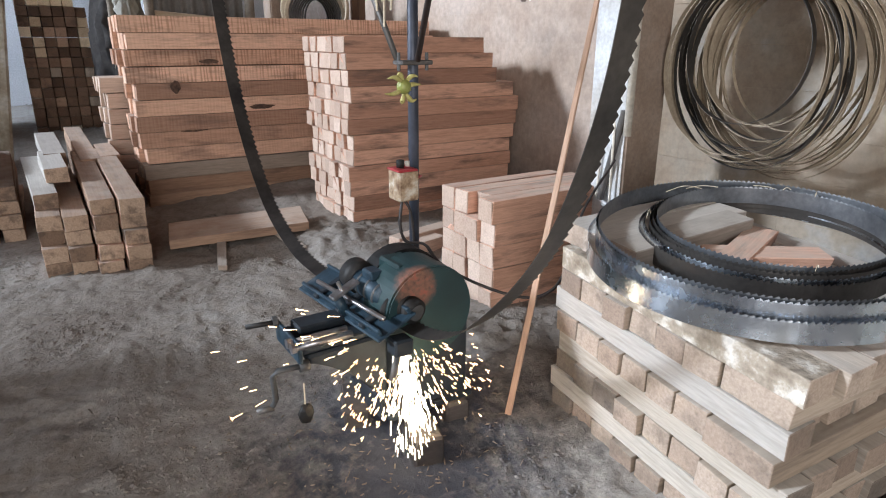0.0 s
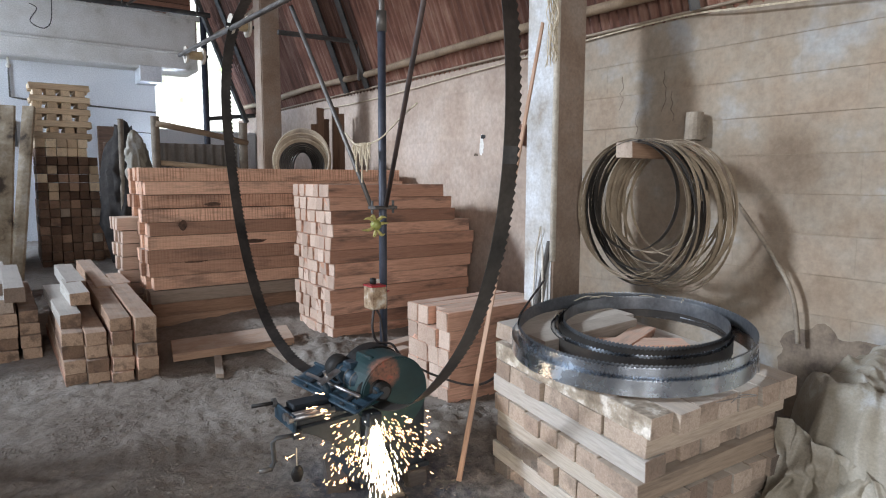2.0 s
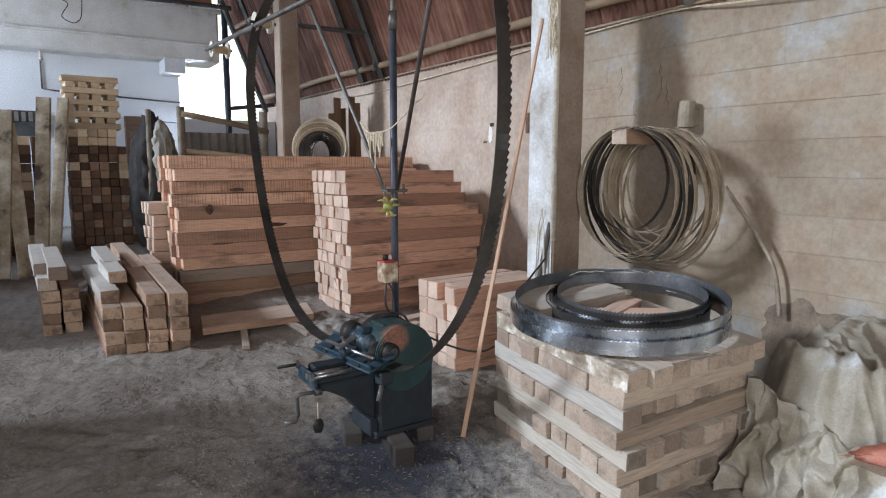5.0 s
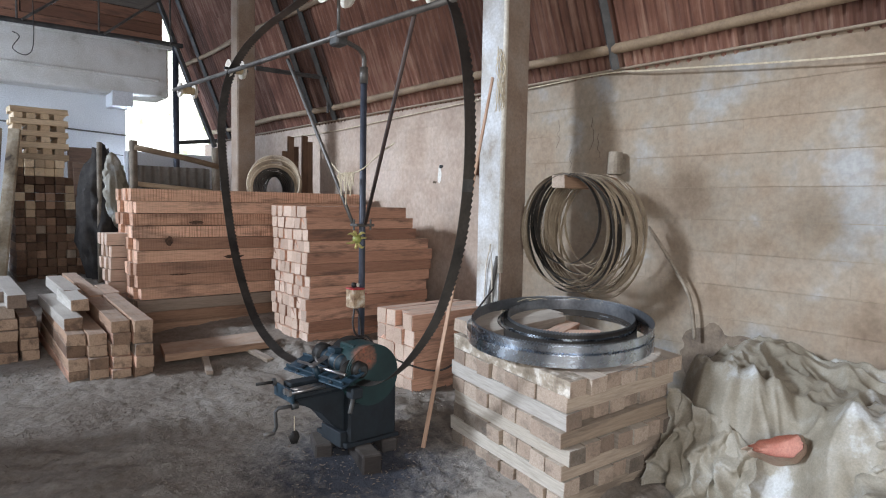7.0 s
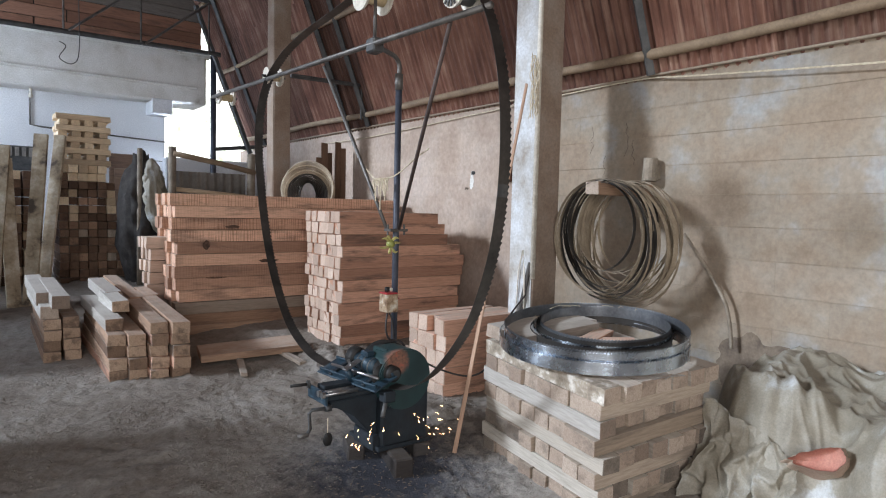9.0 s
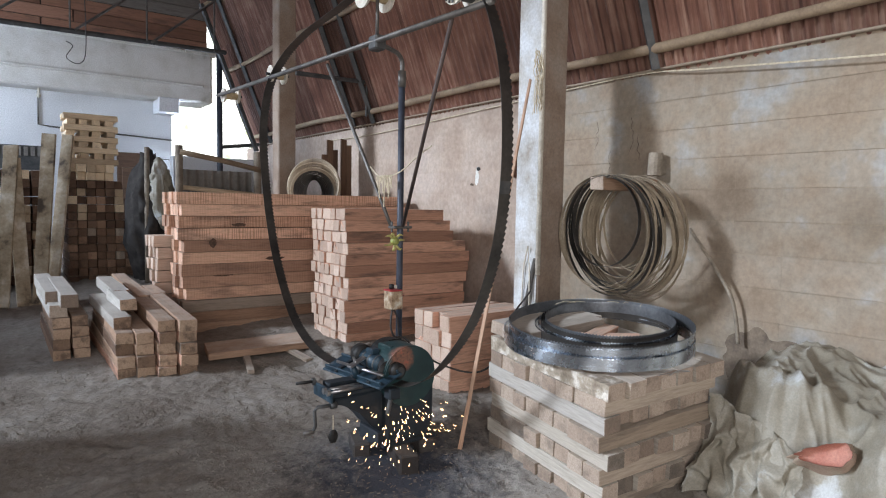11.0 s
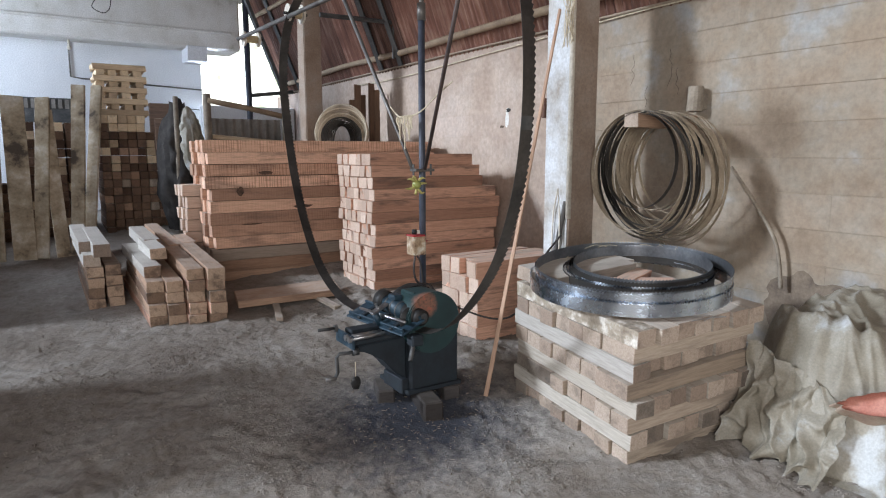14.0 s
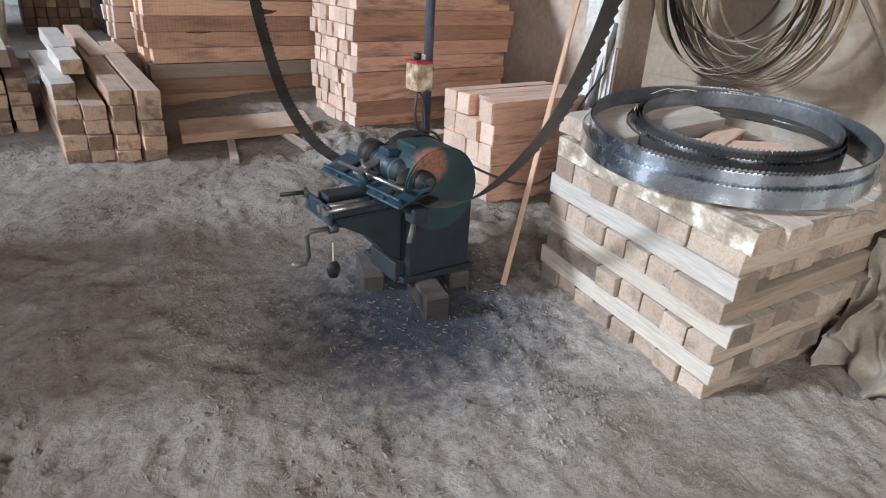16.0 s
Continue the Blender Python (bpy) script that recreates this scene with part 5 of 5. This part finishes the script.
def floor_coil():
    base = Matrix.Translation((0.49, -0.50, ground(0.45, -0.5) + 8 * 0.0785 + 0.034)) @ TILT
    c = thing("saw_blade_coil", "coil of shiny new band saw blades lying on the timber stack", "saw blade coil", base)
    width = 0.056
    # radius, shift of the centre, height over the stack, tilt about x and y in degrees, steel
    # darker steels on inner bands carry the shade inside the coil
    spec = ((0.482, 0.0, 0.0, 0.0, 0.0, 0.0, blade_steel), (0.470, 0.012, -0.004, 0.046, 0.0, -1.2, blade_steel), (0.464, 0.016, -0.004, 0.05, 0.2, -1.0, blade_shaded),
            (0.365, 0.085, 0.02, 0.010, 0.0, -0.6, blade_dark), (0.357, 0.094, 0.022, 0.022, 0.4, -1.4, blade_steel), (0.349, 0.098, 0.014, 0.030, -0.3, -1.0, blade_dark),
            (0.341, 0.108, 0.02, 0.036, 0.5, -1.6, blade_dark), (0.334, 0.112, 0.016, 0.044, 0.3, -1.2, blade_shaded))
    for i, (rad, dx, dy, lift, ta, tb, m) in enumerate(spec):
        tilt = Matrix.Rotation(radians(ta), 3, "X") @ Matrix.Rotation(radians(tb), 3, "Y")
        pts = even(ring_points((dx, dy, lift), rad, rad * 0.985, 160, tilt, 0.004, i * 1.3), 0.016)
        bm = bmesh.new()
        add_blade(bm, pts, (0.0, 0.0, 1), width, 0.007)
        part("band", bm, m, c, "shiny blue-grey blade" if m is blade_steel else "blade toned down for the shaded inside of the coil")
    # straw and a tie wire left on the bands
    r = random.Random(8)
    for i in range(7):
        a = r.uniform(0, 6.28)
        p = Vector((0.1 + 0.35 * math.cos(a), 0.02 + 0.35 * math.sin(a), 0.075))
        d = Vector((r.uniform(-1, 1), r.uniform(-1, 1), 0.15)) * 0.05
        part("straw", tube(curve_through([p - d, p + Vector((0, 0, r.uniform(0.005, 0.02))), p + d], 4), 0.0013, 4), string_mat, c)
    part("joint", box((-0.008, -0.001, -0.026), (0.008, 0.0022, 0.026), 0.0005, pose(0.17, -0.452, 0.0, 0, 0, 20)), bright_steel, c, "bright ground joint")
    part("tie_wire", tube(curve_through([(-0.18, -0.50, -0.03), (-0.1, -0.53, -0.024), (-0.02, -0.55, -0.03), (-0.06, -0.52, -0.028), (-0.14, -0.53, -0.03)], 6), 0.002, 5), bright_steel, c)


def wall_coil():
    b = thing("hanging_peg", "thick wooden peg let into the wall", "peg")
    part("stub", rod((1.685, 0.045, 1.55), (1.69, 0.045, 1.705), 0.052, 0.047, 14), pole_bark, b)
    part("wedge", box((1.68, 0.0, 1.56), (1.76, 0.09, 1.66), 0.006), pole_bark, b)
    c = thing("hung_blade_coil", "thick coil of old rusty saw blades hung on a timber arm", "saw blade coil")
    timber(c, pose(1.18, 0.12, 1.44), 0.6, 0.11, 0.085, log_wood, "timber_arm", ends=tan_end)
    r = random.Random(11)
    for i in range(34):
        k = i / 33
        x = 1.20 + 0.30 * k
        rad = 0.352 + 0.025 * k + r.choice((-0.075, -0.045, -0.02, 0.0, 0.01, 0.02))
        cz = 1.53 - rad * 1.04 + r.uniform(-0.01, 0.012)
        cy = 0.065 - 0.055 * k + r.uniform(-0.03, 0.03)
        m = Matrix.Rotation(radians(r.uniform(-5, 5)), 3, "Z") @ Matrix.Rotation(radians(90 + r.uniform(-6, 6)), 3, "Y")
        pts = ring_points((x, cy, cz), rad * 1.04, rad * r.uniform(0.93, 1.0), 72, m, 0.012, i)
        bm = bmesh.new()
        add_blade(bm, pts, (1, r.uniform(-0.1, 0.1), 0), r.choice((0.02, 0.03, 0.015, 0.022)), 0.004)
        part("band", bm, blade_dark if i in (1, 3, 4, 6, 8, 9, 12, 16) else blade_old, c)
    part("loose_end", tube(curve_through([(1.62, -0.28, 1.2), (1.66, -0.45, 0.95), (1.68, -0.56, 0.75), (1.69, -0.6, 0.5)]), 0.012, 6), pole_bark, c, "", True)
    h = thing("hook_bracket", "rusty bracket on the wall", "bracket")
    part("bracket", box((1.70, 1.50, 1.58), (1.76, 1.55, 1.74), 0.008), rust, h)


def crease(v):
    """A zigzag, for sharp ridges and valleys with flat sides between."""
    return abs((v % 2) - 1)


# taut ridges of the sheeting: both ends in plan, height and half width
TENTS = ((1.55, -1.05, 0.86, -1.18, 0.06, 0.07), (1.35, -1.15, 0.82, -1.36, 0.07, 0.06), (1.55, -1.3, 1.0, -1.72, 0.06, 0.08), (1.3, -1.1, 0.98, -1.5, 0.05, 0.05),
         (1.65, -1.2, 1.25, -1.95, 0.055, 0.07), (1.7, -1.0, 1.2, -1.08, 0.04, 0.06), (1.15, -1.3, 0.8, -1.62, 0.06, 0.05), (1.5, -1.6, 0.95, -1.9, 0.06, 0.06))


def sacks():
    """A heap under dusty woven sheeting that falls from its top in creased folds, and a pink-lined sack on it."""
    t = thing("sack_heap", "heap covered with dusty beige woven sacks in folds", "sacks")

    def ridged(x, y, z):
        return 1 - min(1.0, 2.3 * abs(noise.noise(Vector((x, y, z)))))

    def drape(x, y):
        rise = max(0.0, min(1.0, (x - 0.72 - 0.05 * noise.noise(Vector((0, y * 3, 1)))) / 0.36))
        end = max(0.0, min(1.0, ((-0.955 if x < 0.9 else -0.955 + min(0.09, (x - 0.9) * 0.5)) - y + 0.02 * noise.noise(Vector((x * 6, 0, 4)))) / 0.10))
        edge = (rise * (2 - rise)) ** 0.9 * (end * (2 - end)) ** 0.8
        top = 0.515 + 0.03 * noise.noise(Vector((x * 1.8, y * 1.8, 8))) + 0.02 * math.exp(-((x - 1.5) ** 2 + (y + 1.12) ** 2) / 0.05)
        # broad flat-sided folds run down the slope, smaller creases cross them
        warp = 0.35 * noise.noise(Vector((x * 1.7, y * 1.7, 4)))
        along, cross = x * 0.9 + y * 0.25, y - 0.45 * x + 0.4 * warp
        f1 = crease(2.6 * noise.noise(Vector((along * 1.0, cross * 2.3, 2.0))))
        f2 = crease(2.2 * noise.noise(Vector((along * 2.2, cross * 5.0 + warp, 7.0))))
        f3 = ridged(x * 5 + warp * 2, y * 5 - x * 3, 1.0) ** 3
        f4 = crease(2.0 * noise.noise(Vector((x * 10, y * 9, 3))))
        slope = 0.5 + 0.5 * (4 * rise * (1 - rise))
        fold = slope * (0.15 * f1 + 0.075 * f2) + 0.035 * f3 + 0.013 * f4 - 0.10
        for xa, ya, xb, yb, tall, wide in TENTS:
            ex, ey = xb - xa, yb - ya
            u = max(0.0, min(1.0, ((x - xa) * ex + (y - ya) * ey) / (ex * ex + ey * ey)))
            away = math.hypot(x - xa - u * ex + 0.03 * warp, y - ya - u * ey + 0.03 * warp)
            fold += 0.75 * slope * tall * (1 - 0.6 * abs(2 * u - 1)) * max(0.0, 1 - away / wide) ** 1.25
        fold -= 0.24 * math.exp(-((x - 0.89) ** 2 + (y + 1.49) ** 2) / 0.028)
        return ground(x, y) + max(0.008, edge * top + (0.1 + 0.9 * edge) * fold)

    bm = bmesh.new()
    nx, ny = 190, 270
    grid = []
    for j in range(ny):
        row = []
        for i in range(nx):
            u, v = i / (nx - 1), j / (ny - 1)
            x, y = 0.69 + 1.04 * u, -2.7 + 1.94 * v
            sway = 0.05 * (1 - u) * math.sin(9 * v + 3 * noise.noise(Vector((v * 6, 0, 2))))
            row.append(bm.verts.new((x - 0.03 + sway, y + 0.02 * noise.noise(Vector((x, y, 5)) * 4), drape(x, y))))
        grid.append(row)
    for j in range(ny - 1):
        for i in range(nx - 1):
            bm.faces.new((grid[j][i], grid[j][i + 1], grid[j + 1][i + 1], grid[j + 1][i]))
    part("sheeting", bm, sack_mat, t, "", True)
    # loose cloth that hangs in upright creases beside the timber stack
    bm = bmesh.new()
    cols, rows = 120, 40
    g = []
    for j in range(rows):
        w = j / (rows - 1)
        row = []
        for i in range(cols):
            u = i / (cols - 1)
            f = (0.075 * ridged(u * 2.9 + 0.9 * w + 0.5 * noise.noise(Vector((u * 3, w * 3, 1))), w * 0.9, 0.0) ** 1.4 + 0.03 * ridged(u * 7 - 2 * w, w * 2.5, 5.0) ** 2) * (0.3 + w) + 0.014 * crease(2 * noise.noise(Vector((u * 9, w * 6, 3))))
            x = 0.83 - 0.16 * w ** 1.4 - f + 0.02 * noise.noise(Vector((u * 9, w * 5, 2)))
            y = -0.965 - 0.46 * u + 0.03 * noise.noise(Vector((u * 8, w * 4, 7)))
            hem = 0.03 * noise.noise(Vector((u * 7, 0, 9)))
            row.append(bm.verts.new((x, y, ground(x, y) + (0.42 + 0.03 * noise.noise(Vector((u * 5, 0, 3)))) * (1 - w) * (1 - 0.35 * u) + 0.014 + max(0.0, hem) * w)))
        g.append(row)
    for j in range(rows - 1):
        for i in range(cols - 1):
            bm.faces.new((g[j][i], g[j][i + 1], g[j + 1][i + 1], g[j + 1][i]))
    part("hanging_fold", bm, sack_mat, t, "crumpled cloth hanging to the floor", True)
    for cx, cy, cz, rx, ry, rz in ((1.10, -1.86, 0.30, 0.26, 0.2, 0.17), (0.92, -2.02, 0.16, 0.26, 0.24, 0.16)):
        bm = bmesh.new()
        bmesh.ops.create_icosphere(bm, subdivisions=5, radius=1)
        for v in bm.verts:
            q = v.co * 1.6 + Vector((cx * 5, 0, 0))
            n = 0.26 * ridged(q.x, q.y, q.z) + 0.16 * ridged(q.x * 2.6, q.y * 2.6, q.z * 1.5) + 0.06 * ridged(q.x * 6, q.y * 6, q.z * 4)
            v.co = Vector((cx + v.co.x * rx * (0.85 + n), cy + v.co.y * ry * (0.85 + n), cz + v.co.z * rz * (0.85 + n)))
        part("stuffed_sack", bm, sack_mat, t, "stuffed pale sack", True)
    p = thing("folded_sack", "open sack with a pink lining lying on the heap", "sack")
    long, tall, inward = Vector((0.042, -0.09, 0.02)), Vector((0.012, 0.005, 0.04)), Vector((0.74, 0.30, -0.42))
    c = Vector((0.76, -1.50, 0.30))

    def ring(bm, k, grow, seed):
        row = []
        for i in range(64):
            a = 2 * math.pi * i / 64
            w = grow * (1 + 0.22 * noise.noise(Vector((math.cos(a) * 2, math.sin(a) * 2, seed + k * 2))) + 0.05 * noise.noise(Vector((math.cos(a) * 7, math.sin(a) * 7, seed))))
            row.append(bm.verts.new(c + inward * k + long * math.cos(a) * w + tall * math.sin(a) * w * (1 + 0.45 * math.cos(a))))
        return row

    def shell(steps, seed):
        bm = bmesh.new()
        rows = [ring(bm, k, grow, seed) for k, grow in steps]
        for r0, r1 in zip(rows, rows[1:]):
            for i in range(64):
                bm.faces.new((r0[i], r0[(i + 1) % 64], r1[(i + 1) % 64], r1[i]))
        return bm

    part("lining", shell([(-0.012, 1.02), (0.0, 0.98), (0.012, 0.94), (0.028, 0.82), (0.04, 0.5), (0.043, 0.0)], 1), pink_mat, p, "pink lining of an open sack", True)
    part("outside", shell([(-0.012, 1.035), (0.02, 1.12), (0.06, 1.22), (0.12, 1.4), (0.2, 1.6), (0.32, 1.9)], 1), faded_pink, p, "dusty faded pink outside of the sack", True)


lath(), floor_coil(), wall_coil(), sacks()


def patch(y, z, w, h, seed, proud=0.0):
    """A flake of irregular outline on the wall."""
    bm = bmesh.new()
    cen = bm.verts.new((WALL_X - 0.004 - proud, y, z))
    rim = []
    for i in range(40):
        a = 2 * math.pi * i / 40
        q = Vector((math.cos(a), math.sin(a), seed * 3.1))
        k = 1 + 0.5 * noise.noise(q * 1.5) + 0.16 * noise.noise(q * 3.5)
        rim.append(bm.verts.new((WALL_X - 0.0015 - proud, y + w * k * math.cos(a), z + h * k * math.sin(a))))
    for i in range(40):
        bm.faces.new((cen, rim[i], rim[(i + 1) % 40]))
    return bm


def wall_details():
    ln = thing("wall_rope", "thin pale line strung along the wall top", "rope")
    part("line", tube(curve_through([(1.735, 5.2, 2.17), (1.735, 4.0, 2.16), (1.735, 2.0, 2.22), (1.73, 0.35, 2.27), (1.70, -0.3, 2.22), (1.68, -1.4, 2.12), (1.66, -2.5, 2.06)]), 0.006, 5), string_mat, ln)
    p = thing("wall_niche", "small broken hole in the block wall", "hole", kind="structure")
    part("hollow", patch(2.06, 1.60, 0.03, 0.07, 4), rough_beam, p, "bare grey patch")
    # the slots have no depth: flat dark flakes paint the shade in them
    part("shadow_gap", patch(2.04, 1.675, 0.03, 0.02, 9, 0.002), black_iron, p, "dark slot")
    part("shadow_gap", patch(2.13, 1.53, 0.03, 0.012, 8, 0.002), mortar_dark, p, "dark slot")
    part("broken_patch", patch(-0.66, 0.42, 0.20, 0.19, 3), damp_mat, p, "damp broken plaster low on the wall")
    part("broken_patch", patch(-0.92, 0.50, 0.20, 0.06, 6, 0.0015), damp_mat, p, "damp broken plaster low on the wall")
    r = random.Random(9)
    for y, z, n in ((0.62, 1.98, 7), (0.50, 1.75, 5), (0.30, 1.98, 8), (0.24, 1.85, 6)):
        pts = [(WALL_X + 0.0006, y + r.uniform(-0.02, 0.02), z - 0.035 * i) for i in range(n)]
        part("crack", tube(pts, 0.0022, 4), mortar_dark, p, "dark crack")
    # a level crest and the courses of blocks
    part("crest", box((WALL_X - 0.034, -6.2, WALL_TOP - 0.004), (WALL_X + 0.21, 8.3, WALL_TOP + 0.012), 0.005), mortar_mat, wall, "pale mortar crest")
    meshes = {}
    r = random.Random(3)
    z0, k = -0.155, 0
    while z0 < WALL_TOP - 0.02:
        z1 = min(z0 + 0.2015, WALL_TOP - 0.004)
        y = -3.6 + 0.31 * (k % 2)
        while y < 7.9:
            key = (round(z1 - z0, 3), r.randrange(4), y > 0.8)
            if key not in meshes:
                bm = box((0, 0, 0), (0.02, 0.62, key[0] - (0.0008 if key[2] else 0.003)), 0.0005)
                q = random.Random(str(key))
                for v in bm.verts:
                    v.co += Vector((q.uniform(-0.0006, 0.0006), 0, q.uniform(-0.0015, 0.0008)))
                # blocks beyond y = 0.8 are paler and pinker
                meshes[key] = mesh("block", bm, pinkish_mat if y > 0.8 else block_mat)
            ob = new("block", meshes[key])
            ob.parent = wall
            ob.matrix_basis = pose(WALL_X + r.uniform(-0.0005, 0.0005), y, z0)
            y += 0.62
        z0, k = z0 + 0.2015, k + 1


wall_details()


# ---- sparks ----
GRIND = Vector((-0.405, 0.03, 0.40))
HOME = Vector((-0.255, 0.255, 0.245))
BURSTS = (0.0, 0.66, 1.33, 2.01, 2.70, 3.36, 4.03, 4.70, 5.40, 6.13, 6.76, 7.42, 8.13, 8.79, 9.45, 10.13, 10.82, 11.50, 12.15, 12.82, 13.50, 14.20, 14.87, 15.60)


def spark_cluster(kind, k):
    """A few white-hot needles that fly one way, small enough to lie inside the machine's cabinet."""
    r = random.Random("%s%d" % (kind, k))
    if kind == "core":
        d = Vector((0.30 * r.uniform(-1, 1), -0.26 + 0.14 * r.uniform(-1, 1), -1))
        reach, count, spread, half, ln0, ln1 = 0.10 + 0.20 * (k / 10), 30, 0.014 + 0.017 * k / 10, 0.075, 0.010, 0.045
    elif kind == "side":
        a = 2 * math.pi * (k + r.random()) / 22
        d = Vector((0.75 * math.cos(a), -0.30 + 0.4 * math.sin(a), -0.62 + 0.30 * r.uniform(-1, 1)))
        reach, count, spread, half, ln0, ln1 = 0.17 + 0.17 * r.random(), 13, 0.045, 0.09, 0.004, 0.017
    elif kind == "stray":
        d = Vector((-1.0, -0.25 + 0.6 * r.random(), 0.28 - 0.5 * r.random()))
        reach, count, spread, half, ln0, ln1 = 0.26 + 0.3 * r.random(), 4, 0.05, 0.1, 0.012, 0.034
    else:
        d = Vector((-0.08, -0.12, -1))
        reach, count, spread, half, ln0, ln1 = 0.055, 16, 0.012, 0.045, 0.012, 0.045
    d.normalize()
    g = thing("spark_shower", "shower of white-hot grinding sparks under the wheel", "sparks", group="grinding sparks", kind="stuff")
    q = d.to_track_quat("Z", "Y").to_matrix()
    bm = bmesh.new()
    for i in range(count):
        along = r.uniform(-half, half)
        c = q @ Vector((r.gauss(0, spread), r.gauss(0, spread), along))
        # each needle points away from the wheel, and the slow ones bend to the ground
        e = (c + d * reach + Vector((0, 0, -0.04))).normalized() + 0.14 * Vector((r.uniform(-1, 1), r.uniform(-1, 1), r.uniform(-1, 1)))
        e.normalize()
        ln = r.uniform(ln0, ln1)
        thick = r.uniform(0.0006, 0.0016)
        add_rod(bm, c - e * ln / 2, c + e * ln / 2, thick * 0.4, thick, 4)
        if kind in ("side", "stray") and r.random() < 0.35:
            # a bursting grain forks at its head
            for s in range(3):
                f = (e + 0.9 * Vector((r.uniform(-1, 1), r.uniform(-1, 1), r.uniform(-1, 1)))).normalized()
                add_rod(bm, c + e * ln / 2, c + e * ln / 2 + f * 0.009, 0.0009, 0.0004, 4)
    part("spark", bm, spark_mat if kind in ("core", "first") else ember_mat, g)
    return g, kind, d, reach, r


sparks = [spark_cluster("core", k) for k in range(11)] + [spark_cluster("side", k) for k in range(22)] + [spark_cluster("stray", k) for k in range(6)] + [spark_cluster("first", k) for k in range(2)]


def flight(kind, d, reach, r):
    """Moments after the stroke and places of one cluster, from its hiding place and back."""
    late = r.uniform(-0.012, 0.012)
    p = GRIND + d * reach
    if kind == "core":
        steps = [(-0.085, HOME), (-0.05, GRIND + d * reach * 0.55), (0.0, p), (0.045, p + d * 0.05), (0.08, HOME)]
    elif kind == "first":
        steps = [(-0.135, HOME), (-0.108, p), (-0.07, p + d * 0.03), (-0.035, HOME)]
    elif kind == "stray":
        steps = [(-0.06, HOME), (-0.03, GRIND + d * reach * 0.6), (0.03, p + d * 0.06), (0.07, p + d * 0.2), (0.105, HOME)]
    else:
        end = r.choice((0.08, 0.09, 0.10, 0.12, 0.14, 0.17, 0.19))
        steps = [(-0.075, HOME), (-0.04, GRIND + d * reach * 0.5), (0.0, GRIND + d * reach * 0.8), (0.06, p), (end, p + Vector((0.0, 0, -0.12 * end))), (end + 0.035, HOME)]
    return [(t + late, q) for t, q in steps]


def motions():
    for g, kind, d, reach, r in sparks:
        keys = []
        for tb in BURSTS:
            keys += [(tb + t, p) for t, p in flight(kind, d, reach, r)]

        def place(t):
            """Where the cluster is at a moment between two keys."""
            if t <= keys[0][0]:
                return keys[0][1]
            for (ta, pa), (tb, pb) in zip(keys, keys[1:]):
                if ta <= t <= tb:
                    return pa.lerp(pb, (t - ta) / max(tb - ta, 1e-6))
            return keys[-1][1]

        rows = [(0.0, place(0.0))] + [(t, p) for t, p in keys if 0.0 < t < 16.0] + [(16.0, place(16.0))]
        clean = []
        for t, p in rows:
            if not clean or frame(t) > frame(clean[-1][0]):
                clean.append((t, Matrix.Translation(p)))
        walk(g, clean)
    # the head dips towards the blade with each stroke
    rest, down = Matrix.Identity(4), Matrix.Translation((0.012, 0.0, -0.012))
    rows = [(0.0, down)]
    for tb in BURSTS:
        rows += [(t, m) for t, m in ((tb - 0.2, rest), (tb - 0.05, down), (tb + 0.06, down), (tb + 0.2, rest)) if 0.0 < t < 16.0]
    walk(grinding_head, rows + [(16.0, rest)])


motions()
